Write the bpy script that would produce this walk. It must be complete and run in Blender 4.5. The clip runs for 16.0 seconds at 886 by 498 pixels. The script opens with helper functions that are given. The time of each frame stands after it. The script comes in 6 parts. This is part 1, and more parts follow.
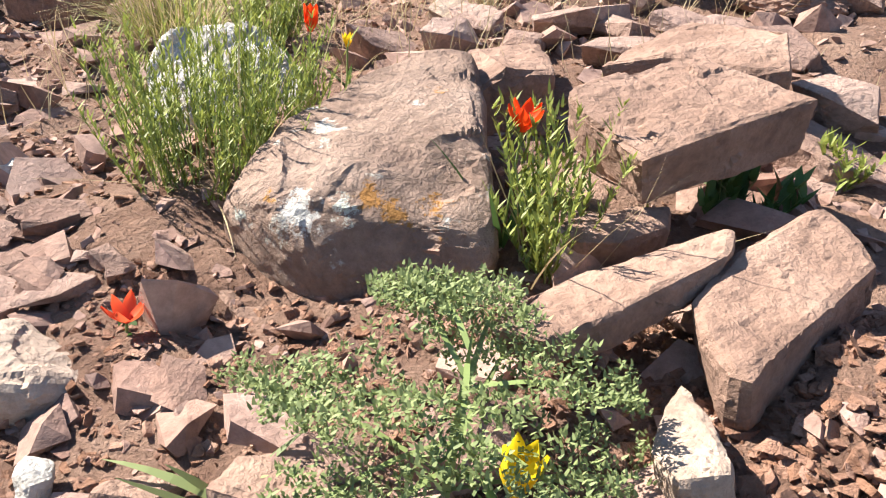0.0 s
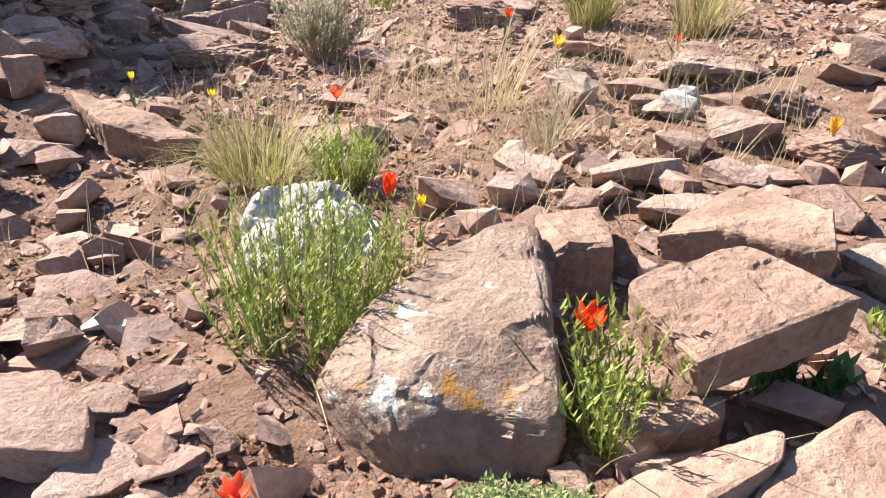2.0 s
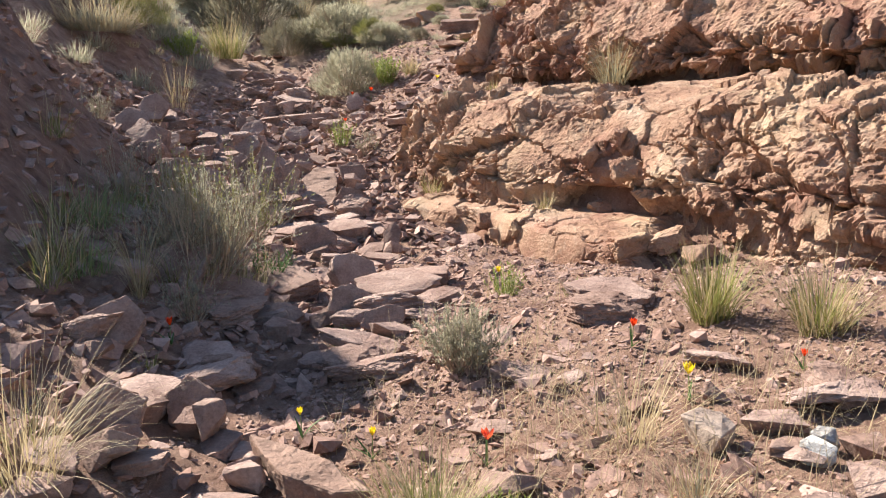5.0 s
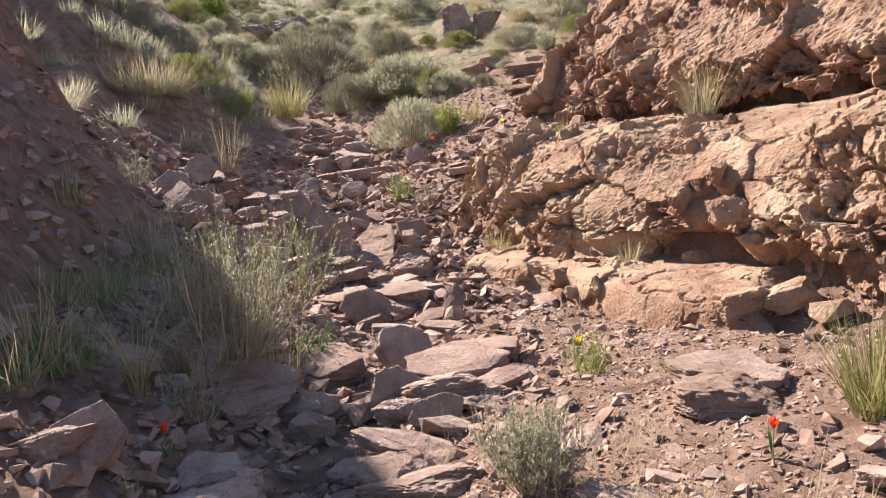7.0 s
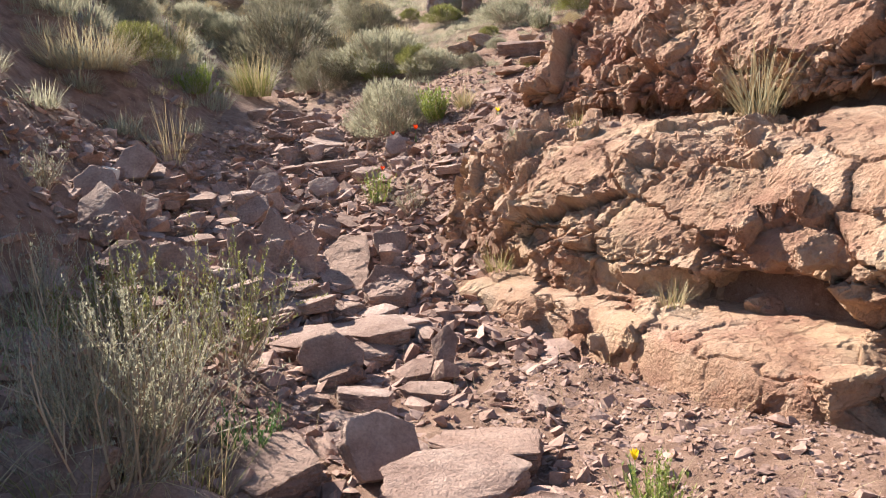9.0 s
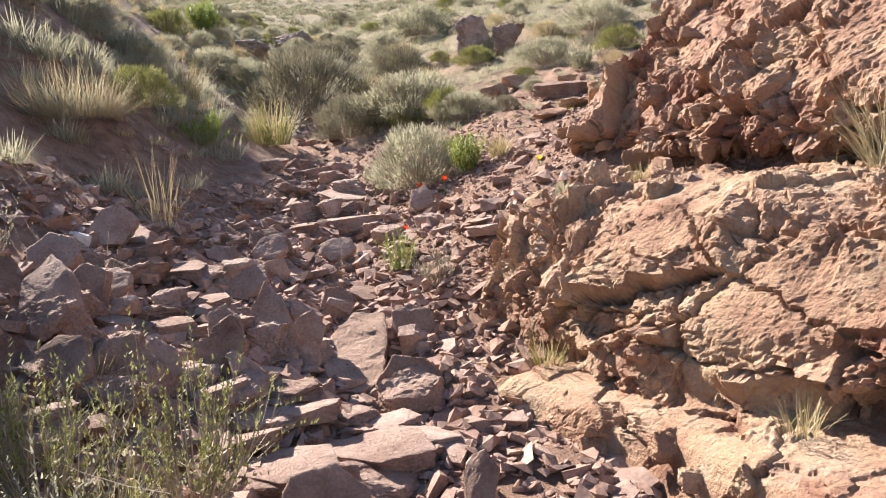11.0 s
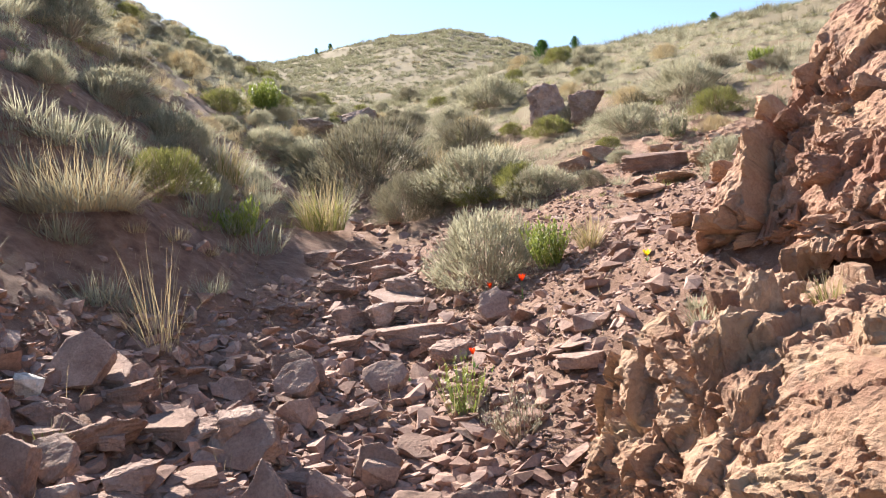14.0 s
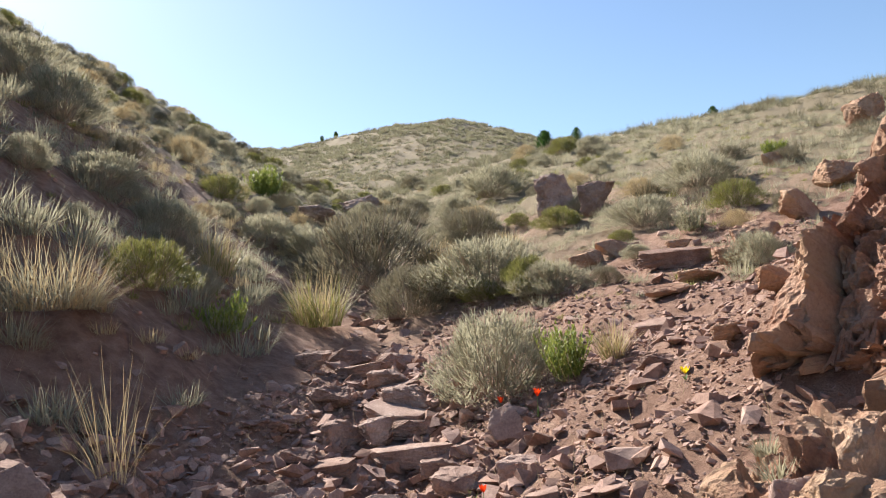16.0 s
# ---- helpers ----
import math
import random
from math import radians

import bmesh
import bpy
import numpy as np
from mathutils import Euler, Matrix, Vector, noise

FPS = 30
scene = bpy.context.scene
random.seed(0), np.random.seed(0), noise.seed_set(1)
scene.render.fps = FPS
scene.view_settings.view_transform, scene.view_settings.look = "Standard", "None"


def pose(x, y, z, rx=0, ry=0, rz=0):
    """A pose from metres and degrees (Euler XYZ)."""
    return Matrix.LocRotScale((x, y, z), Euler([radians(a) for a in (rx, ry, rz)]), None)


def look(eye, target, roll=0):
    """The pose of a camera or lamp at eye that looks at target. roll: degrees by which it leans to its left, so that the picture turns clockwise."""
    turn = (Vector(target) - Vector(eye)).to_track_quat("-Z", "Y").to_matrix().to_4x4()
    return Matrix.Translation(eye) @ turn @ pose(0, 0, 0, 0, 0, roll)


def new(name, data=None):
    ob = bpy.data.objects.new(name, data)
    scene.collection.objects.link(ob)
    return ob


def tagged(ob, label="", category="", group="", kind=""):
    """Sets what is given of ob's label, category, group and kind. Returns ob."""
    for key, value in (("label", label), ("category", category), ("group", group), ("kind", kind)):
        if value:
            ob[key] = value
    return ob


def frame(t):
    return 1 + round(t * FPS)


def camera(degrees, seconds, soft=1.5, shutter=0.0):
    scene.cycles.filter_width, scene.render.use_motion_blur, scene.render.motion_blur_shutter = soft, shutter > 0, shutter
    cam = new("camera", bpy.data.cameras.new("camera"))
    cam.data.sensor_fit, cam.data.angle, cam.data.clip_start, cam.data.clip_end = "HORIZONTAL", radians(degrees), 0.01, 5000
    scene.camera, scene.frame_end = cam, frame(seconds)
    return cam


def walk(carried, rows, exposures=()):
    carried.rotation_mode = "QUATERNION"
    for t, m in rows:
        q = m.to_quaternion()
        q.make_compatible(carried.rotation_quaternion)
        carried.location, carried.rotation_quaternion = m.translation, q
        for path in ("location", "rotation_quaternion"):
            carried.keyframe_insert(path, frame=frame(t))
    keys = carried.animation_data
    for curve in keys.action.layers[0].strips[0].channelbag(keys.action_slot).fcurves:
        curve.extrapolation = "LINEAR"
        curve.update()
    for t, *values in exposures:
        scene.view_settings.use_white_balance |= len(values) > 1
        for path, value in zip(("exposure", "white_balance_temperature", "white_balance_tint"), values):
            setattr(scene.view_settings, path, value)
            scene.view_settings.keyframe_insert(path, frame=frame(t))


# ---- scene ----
cam = camera(57.7, 16.0, soft=1.1)
PATH = [
    (0, (0.000, 0.000, 0.920), (0.037, 1.741, -0.063), 5.2),
    (0.5, (-0.008, -0.006, 0.989), (0.003, 1.778, 0.086), 5.3),
    (1, (-0.016, -0.017, 1.053), (-0.034, 1.787, 0.191), 5.4),
    (1.5, (-0.022, -0.028, 1.101), (-0.073, 1.784, 0.256), 4.6),
    (2, (-0.045, -0.030, 1.110), (-0.145, 1.780, 0.265), 3.7),
    (2.5, (-0.102, -0.042, 1.148), (-0.289, 1.760, 0.300), 2.0),
    (3, (-0.123, -0.044, 1.156), (-0.366, 1.751, 0.307), 1.0),
    (3.5, (-0.133, -0.063, 1.192), (-0.409, 1.741, 0.372), 0.7),
    (4, (-0.152, -0.082, 1.308), (-0.458, 1.756, 0.581), 0.4),
    (4.5, (-0.171, -0.107, 1.479), (-0.521, 1.786, 0.936), -0.4),
    (5, (-0.167, -0.119, 1.621), (-0.551, 1.803, 1.222), -1.6),
    (5.2, (-0.157, -0.111, 1.675), (-0.554, 1.820, 1.340), -2.0),
    (7.3, (-0.328, 0.928, 1.531), (-0.941, 2.813, 1.272), -4.9),
    (7.5, (-0.381, 1.066, 1.583), (-1.018, 2.941, 1.304), -5.0),
    (8, (-0.531, 1.391, 1.684), (-1.076, 3.289, 1.370), -4.3),
    (8.2, (-0.551, 1.501, 1.682), (-1.087, 3.400, 1.361), -4.0),
    (10.3, (-0.891, 2.751, 1.711), (-1.381, 4.669, 1.428), -3.1),
    (10.5, (-0.886, 2.861, 1.739), (-1.389, 4.780, 1.489), -3.3),
    (11, (-0.980, 3.071, 1.735), (-1.568, 4.971, 1.526), -4.1),
    (11.5, (-1.134, 3.311, 1.745), (-1.768, 5.197, 1.539), -4.1),
    (12, (-1.226, 3.438, 1.749), (-1.892, 5.312, 1.536), -4.0),
    (12.5, (-1.353, 3.812, 1.688), (-2.062, 5.669, 1.467), -3.9),
    (13, (-1.379, 4.137, 1.882), (-2.120, 5.982, 1.662), -4.1),
    (13.5, (-1.359, 4.297, 1.894), (-2.112, 6.142, 1.721), -4.9),
    (14, (-1.454, 4.570, 1.918), (-2.200, 6.425, 1.901), -5.1),
    (14.5, (-1.526, 4.718, 2.034), (-2.257, 6.577, 2.115), -4.9),
    (15, (-1.621, 4.903, 1.991), (-2.346, 6.763, 2.111), -4.6),
    (15.5, (-1.660, 5.126, 2.044), (-2.382, 6.982, 2.220), -4.5),
    (16, (-1.716, 5.181, 2.068), (-2.446, 7.033, 2.264), -4.4),
]
EXPOSURES = [(0, 1.75), (1.5, 1.85), (3.0, 1.75), (3.6, 1.5), (5, 1.6), (8, 1.65), (10.5, 1.75), (13.0, 2.0), (13.6, 2.0), (14.3, 1.65), (15, 1.43), (16, 1.40)]
walk(cam, [(t, look(eye, target, roll)) for t, eye, target, roll in PATH], EXPOSURES)

# ---- world, sun, exposure ----
SUN_AZ, SUN_EL = 62.0, 38.0  # degrees to the left of +y, and above the horizon
sun_dir = Vector((-math.sin(radians(SUN_AZ)) * math.cos(radians(SUN_EL)), math.cos(radians(SUN_AZ)) * math.cos(radians(SUN_EL)), math.sin(radians(SUN_EL))))
world = bpy.data.worlds.new("sky")
scene.world = world
world.use_nodes = True
sky = world.node_tree.nodes.new("ShaderNodeTexSky")
sky.sky_type, sky.sun_disc = "NISHITA", False
sky.sun_elevation, sky.sun_rotation = radians(SUN_EL), radians(-SUN_AZ)
sky.air_density, sky.dust_density, sky.ozone_density = 1.0, 0.55, 3.0
world.node_tree.nodes["Background"].inputs["Strength"].default_value = 0.07
world.node_tree.links.new(sky.outputs[0], world.node_tree.nodes["Background"].inputs["Color"])
sun = new("sun", bpy.data.lights.new("sun", "SUN"))
sun.data.energy, sun.data.angle, sun.data.color = 5.0, radians(0.6), (1.0, 0.925, 0.84)
sun.matrix_world = look(sun_dir * 50, (0, 0, 0))


# ---- noise on arrays ----
def hashed(i, j, k, seed):
    h = (i.astype(np.int64) * 374761393 + j.astype(np.int64) * 668265263 + k.astype(np.int64) * 2147483647 + seed * 974634541) & 0xFFFFFFFF
    h = ((h ^ (h >> 13)) * 1274126177) & 0xFFFFFFFF
    h = ((h ^ (h >> 16)) * 2246822519) & 0xFFFFFFFF
    return ((h ^ (h >> 15)) & 0xFFFFFF) / float(0x1000000)


def vnoise(p, seed=0):
    """Smooth value noise between -1 and 1 at points p (n, 3)."""
    f = np.floor(p)
    d = p - f
    d = d * d * d * (d * (d * 6 - 15) + 10)
    i, j, k = f[:, 0], f[:, 1], f[:, 2]
    out = np.zeros(len(p))
    for a in (0, 1):
        for b in (0, 1):
            for c in (0, 1):
                wgt = (d[:, 0] if a else 1 - d[:, 0]) * (d[:, 1] if b else 1 - d[:, 1]) * (d[:, 2] if c else 1 - d[:, 2])
                out += wgt * hashed(i + a, j + b, k + c, seed)
    return out * 2 - 1


def fbm(p, octaves=4, seed=0, gain=0.5):
    out, amp = np.zeros(len(p)), 1.0
    for o in range(octaves):
        out += amp * vnoise(p * 2.0 ** o + o * 17.3, seed + o)
        amp *= gain
    return out


def cells(p, seed=0):
    """Voronoi: a random number of the nearest cell, a tilted-facet value in it, and the gap to the second nearest."""
    base = np.floor(p)
    d1, d2 = np.full(len(p), 9.0), np.full(len(p), 9.0)
    rnd, tilt = np.zeros(len(p)), np.zeros(len(p))
    for a in (-1, 0, 1):
        for b in (-1, 0, 1):
            for c in (-1, 0, 1):
                i, j, k = base[:, 0] + a, base[:, 1] + b, base[:, 2] + c
                h = [hashed(i, j, k, seed + q) for q in range(6)]
                off = p - np.stack([i + h[0], j + h[1], k + h[2]], 1)
                d = np.sqrt((off ** 2).sum(1))
                near = d < d1
                d2 = np.where(near, d1, np.minimum(d2, d))
                rnd = np.where(near, h[3], rnd)
                tilt = np.where(near, off[:, 0] * (h[4] - 0.5) * 2 + off[:, 2] * (h[5] - 0.5) * 2, tilt)
                d1 = np.where(near, d, d1)
    return rnd, tilt, d2 - d1


def smooth(a, b, x):
    t = np.clip((x - a) / (b - a), 0, 1)
    return t * t * (3 - 2 * t)


def xyz(x, y, z=0.0):
    return np.stack([x, y, np.zeros_like(x) + z], 1)


# ---- the lie of the land ----
def axis_x(y):
    return np.where(y > 7, -2.5 - 0.5 * (y - 7), -2.5 + 0.25 * (7 - y))


def axis_z(y):
    return np.interp(y, [-30, -2, 0, 0.45, 1, 2, 6.4, 7.0, 11.0, 13.7, 38.7, 80], [-6.0, -0.60, -0.03, 0.23, 0.27, 0.29, 0.30, 0.36, 1.45, 1.86, 8.4, 19.0])


CRAG_W = [-9.0, -0.50, -0.42, -0.36, -0.02, 0.05, 0.12, 0.22, 0.34, 1.12, 1.2, 1.30, 1.42, 1.7, 3.0, 9.0, 30.0]
CRAG_Z = [0.30, 0.30, 0.36, 0.55, 0.64, 0.72, 1.05, 1.25, 1.44, 1.66, 1.78, 2.02, 2.2, 2.55, 3.75, 5.4, 9.0]
SKY_AZ = [-60, -8.5, -5.7, -0.5, 6.7, 13.0, 16.1, 20.1, 24.3, 28.4, 32.4, 39.7, 60]
SKY_EL = [13.5, 12.6, 12.4, 12.4, 11.9, 12.4, 13.5, 14.6, 14.5, 13.9, 13.3, 13.2, 12.0]


def land(x, y):
    """Height of the ground at arrays x, y, without its small relief."""
    xg, zg = axis_x(y), axis_z(y)
    u = x - xg
    far_left = -np.minimum(u, 0)
    crest = np.interp(y, [0, 7, 9, 12, 16], [2.9, 2.9, 3.6, 6.0, 60.0])
    left = np.minimum(far_left, crest)
    right = np.maximum(u, 0)
    kl = np.interp(y, [0, 3, 7, 9, 11, 14, 30, 45], [0.40, 0.45, 0.42, 0.46, 0.50, 0.60, 0.55, 0.3])
    kr = np.interp(y, [0, 1, 4, 5.5, 6.9, 8, 10, 12.5, 16, 40], [0.165, 0.14, 0.13, 0.03, 0.03, 0.40, 0.42, 0.14, 0.14, 0.14])
    soft = np.interp(y, [0, 7, 10, 14], [0.2, 0.4, 0.9, 1.2])
    extra = np.interp(y, [0, 4, 8, 10, 14, 22], [0.72, 0.68, 0.55, 0.40, 0.25, 0.1]) * np.maximum(left - 1.5, 0)
    zl = extra + kl * (np.sqrt(left ** 2 + soft ** 2) - soft) * 1.12
    z = zg + zl + 0.12 * (far_left - left) + kr * np.where(right > 6, 6 + (right - 6) * 0.35, right)
    # a ridge added behind the bank, outside the view, to cast shade on the low ground
    z = z + 2.0 * np.clip(far_left - 2.9, 0, 1.2) * smooth(4.8, 5.6, y) * smooth(7.4, 6.8, y)
    # the bank leans back above the rock pile, and the red slope beside the gully sags
    pile = np.interp(far_left, [0, 0.5, 1.2, 1.6, 2.0, 2.4, 3.0, 6.0], [0.06, 0.15, 0.12, 0.0, -0.26, -0.36, -0.52, -0.6])
    z = z + np.where(pile > 0, smooth(6.2, 6.7, y) * smooth(8.3, 7.7, y), smooth(5.8, 6.5, y) * smooth(10.0, 8.8, y)) * pile
    z = z - 0.21 * smooth(9.0, 9.8, y) * smooth(13.0, 11.8, y) * smooth(-4.4, -3.4, x) * smooth(-1.5, -2.2, x)
    w, v = (x + y - 5.8) / 1.41421, (x - y) / 1.41421
    steps = np.interp(w - 0.10, CRAG_W, CRAG_Z)
    z = z + (np.maximum(steps - 0.10, z - 0.15) - z) * smooth(-7.8, -7.0, v) * smooth(-0.5, -0.3, w)
    z = z + 0.055 * smooth(0.27, 0.42, x) * smooth(1.6, 0.9, x) * smooth(0.74, 0.58, y) * smooth(0.0, 0.3, y)
    r = np.hypot(x + 1.72, y - 5.18)
    az = np.degrees(np.arctan2(-(x + 1.72), y - 5.18))
    el = np.interp(az, SKY_AZ, SKY_EL)
    rise = np.radians(9.0 + (el - 9.0) * smooth(25, 150, r))
    far = 2.07 + np.minimum(r, 150) * np.tan(rise) - np.maximum(r - 150, 0) * 0.05
    behind = smooth(60, 110, np.abs(az))
    far = far * (1 - behind) + behind * (-0.25 * r)
    return z + (far - z) * smooth(28, 62, r)


def relief(x, y):
    r = np.hypot(x + 1.0, y - 4.0)
    p = xyz(x, y)
    fine = 0.018 * fbm(p * 5.0, 4, 3) + 0.02 * fbm(p * 1.3, 3, 8) + 0.006 * np.abs(fbm(p * 34.0, 3, 5))
    return fine * np.interp(r, [0, 6, 20], [0.8, 1.6, 3.0]) + smooth(15, 60, r) * 0.5 * fbm(p * 0.12, 4, 21)


def ground_z(x, y):
    a, b = np.array([float(x)]), np.array([float(y)])
    return float(land(a, b)[0] + relief(a, b)[0])


# ---- materials ----
def nodes_of(name):
    m = bpy.data.materials.new(name)
    m.use_nodes = True
    return m, m.node_tree.nodes, m.node_tree.links, m.node_tree.nodes["Principled BSDF"]


def mineral(name, dark, mid, light, scale=6.0, bump=0.5, rough=0.9, lichen=0.0, random_by="object", fine=60.0, turf=None, patches=(), spots=()):
    """Stone or soil: stains, grain and pits over three tones, a shift for each piece."""
    m, n, l, bsdf = nodes_of(name)
    geo = n.new("ShaderNodeNewGeometry")
    big = n.new("ShaderNodeTexNoise")
    big.inputs["Scale"].default_value, big.inputs["Detail"].default_value, big.inputs["Roughness"].default_value = scale, 8, 0.65
    l.new(geo.outputs["Position"], big.inputs["Vector"])
    ramp = n.new("ShaderNodeValToRGB")
    ramp.color_ramp.elements[0].position, ramp.color_ramp.elements[0].color = 0.30, (*dark, 1)
    ramp.color_ramp.elements[1].position, ramp.color_ramp.elements[1].color = 0.72, (*light, 1)
    e = ramp.color_ramp.elements.new(0.5)
    e.color = (*mid, 1)
    l.new(big.outputs["Fac"], ramp.inputs["Fac"])
    grain = n.new("ShaderNodeTexNoise")
    grain.inputs["Scale"].default_value, grain.inputs["Detail"].default_value, grain.inputs["Roughness"].default_value = fine, 6, 0.7
    l.new(geo.outputs["Position"], grain.inputs["Vector"])
    mix = n.new("ShaderNodeMix")
    mix.data_type, mix.blend_type = "RGBA", "OVERLAY"
    mix.inputs["Factor"].default_value = 0.85
    l.new(ramp.outputs["Color"], mix.inputs["A"])
    l.new(grain.outputs["Color"], mix.inputs["B"])
    grey = n.new("ShaderNodeRGBToBW")
    l.new(grain.outputs["Color"], grey.inputs[0])
    l.new(grey.outputs[0], mix.inputs["B"])
    vary = n.new("ShaderNodeHueSaturation")
    if random_by == "object":
        rnd = n.new("ShaderNodeObjectInfo").outputs["Random"]
    elif random_by == "island":
        rnd = geo.outputs["Random Per Island"]
    else:
        rnd = n.new("ShaderNodeValue").outputs[0]
        rnd.default_value = 0.45
    val = n.new("ShaderNodeMapRange")
    val.inputs["To Min"].default_value, val.inputs["To Max"].default_value = 0.78, 1.14
    l.new(rnd, val.inputs["Value"])
    l.new(val.outputs[0], vary.inputs["Value"])
    sat = n.new("ShaderNodeMapRange")
    sat.inputs["From Min"].default_value, sat.inputs["To Min"].default_value, sat.inputs["To Max"].default_value = 0.0, 1.12, 0.92
    l.new(rnd, sat.inputs["Value"])
    l.new(sat.outputs[0], vary.inputs["Saturation"])
    l.new(mix.outputs["Result"], vary.inputs["Color"])
    out = vary.outputs["Color"]
    if lichen:
        for tint, sc, lo in (((0.54, 0.52, 0.46), 11.0, 0.70 - lichen * 0.1), ((0.40, 0.19, 0.05), 15.0, 0.70 - lichen * 0.07)):
            spot = n.new("ShaderNodeTexNoise")
            spot.inputs["Scale"].default_value, spot.inputs["Detail"].default_value, spot.inputs["Roughness"].default_value = sc, 9, 0.72
            l.new(geo.outputs["Position"], spot.inputs["Vector"])
            edge = n.new("ShaderNodeMapRange")
            edge.inputs["From Min"].default_value, edge.inputs["From Max"].default_value = lo, lo + 0.05
            l.new(spot.outputs["Fac"], edge.inputs["Value"])
            over = n.new("ShaderNodeMix")
            over.data_type = "RGBA"
            over.inputs["B"].default_value = (*tint, 1)
            l.new(edge.outputs[0], over.inputs["Factor"])
            l.new(out, over.inputs["A"])
            out = over.outputs["Result"]
    for tint, sc, lo, hi, most in patches:
        # broad drifts of another mineral colour
        drift = n.new("ShaderNodeTexNoise")
        drift.inputs["Scale"].default_value, drift.inputs["Detail"].default_value, drift.inputs["Roughness"].default_value = sc, 7, 0.68
        shifted = n.new("ShaderNodeVectorMath")
        shifted.operation = "ADD"
        shifted.inputs[1].default_value = (sc * 7.1, tint[0] * 31.0, sc)
        l.new(geo.outputs["Position"], shifted.inputs[0])
        l.new(shifted.outputs[0], drift.inputs["Vector"])
        edge = n.new("ShaderNodeMapRange")
        edge.inputs["From Min"].default_value, edge.inputs["From Max"].default_value, edge.inputs["To Max"].default_value = lo, hi, most
        l.new(drift.outputs["Fac"], edge.inputs["Value"])
        over = n.new("ShaderNodeMix")
        over.data_type = "RGBA"
        over.inputs["B"].default_value = (*tint, 1)
        l.new(edge.outputs[0], over.inputs["Factor"])
        l.new(out, over.inputs["A"])
        out = over.outputs["Result"]
    for at, radius, tint in spots:
        # a crust of lichen with a ragged edge
        far_off = n.new("ShaderNodeVectorMath")
        far_off.operation = "DISTANCE"
        far_off.inputs[1].default_value = at
        l.new(geo.outputs["Position"], far_off.inputs[0])
        ragged = n.new("ShaderNodeTexNoise")
        ragged.inputs["Scale"].default_value, ragged.inputs["Detail"].default_value, ragged.inputs["Roughness"].default_value = 42.0, 8, 0.75
        l.new(geo.outputs["Position"], ragged.inputs["Vector"])
        sum_ = n.new("ShaderNodeMath")
        sum_.operation = "MULTIPLY_ADD"
        sum_.inputs[1].default_value = radius * 5.0
        l.new(ragged.outputs["Fac"], sum_.inputs[0])
        l.new(far_off.outputs["Value"], sum_.inputs[2])
        edge = n.new("ShaderNodeMapRange")
        edge.inputs["From Min"].default_value, edge.inputs["From Max"].default_value = radius * 3.3, radius * 3.0
        l.new(sum_.outputs[0], edge.inputs["Value"])
        over = n.new("ShaderNodeMix")
        over.data_type = "RGBA"
        over.inputs["B"].default_value = (*tint, 1)
        l.new(edge.outputs[0], over.inputs["Factor"])
        l.new(out, over.inputs["A"])
        out = over.outputs["Result"]
    if turf:
        # dry turf takes over from bare soil higher up the hill
        sep = n.new("ShaderNodeSeparateXYZ")
        l.new(geo.outputs["Position"], sep.inputs[0])
        patch = n.new("ShaderNodeTexNoise")
        patch.inputs["Scale"].default_value, patch.inputs["Detail"].default_value = 0.35, 8
        l.new(geo.outputs["Position"], patch.inputs["Vector"])
        shift = n.new("ShaderNodeMath")
        shift.operation = "MULTIPLY_ADD"
        shift.inputs[1].default_value = 26.0
        l.new(patch.outputs["Fac"], shift.inputs[0])
        l.new(sep.outputs["Y"], shift.inputs[2])
        high = n.new("ShaderNodeMapRange")
        high.inputs["From Min"].default_value, high.inputs["From Max"].default_value = 27.0, 36.0
        l.new(shift.outputs[0], high.inputs["Value"])
        over = n.new("ShaderNodeMix")
        over.data_type = "RGBA"
        over.inputs["B"].default_value = (*turf, 1)
        l.new(high.outputs[0], over.inputs["Factor"])
        l.new(out, over.inputs["A"])
        out = over.outputs["Result"]
    l.new(out, bsdf.inputs["Base Color"])
    bsdf.inputs["Roughness"].default_value = rough
    bsdf.inputs["Specular IOR Level"].default_value = 0.25
    height = n.new("ShaderNodeMath")
    height.operation = "MULTIPLY_ADD"
    height.inputs[1].default_value = 2.2
    l.new(big.outputs["Fac"], height.inputs[0])
    l.new(grain.outputs["Fac"], height.inputs[2])
    bmp = n.new("ShaderNodeBump")
    bmp.inputs["Strength"].default_value, bmp.inputs["Distance"].default_value = bump, 0.02
    l.new(height.outputs[0], bmp.inputs["Height"])
    l.new(bmp.outputs[0], bsdf.inputs["Normal"])
    return m


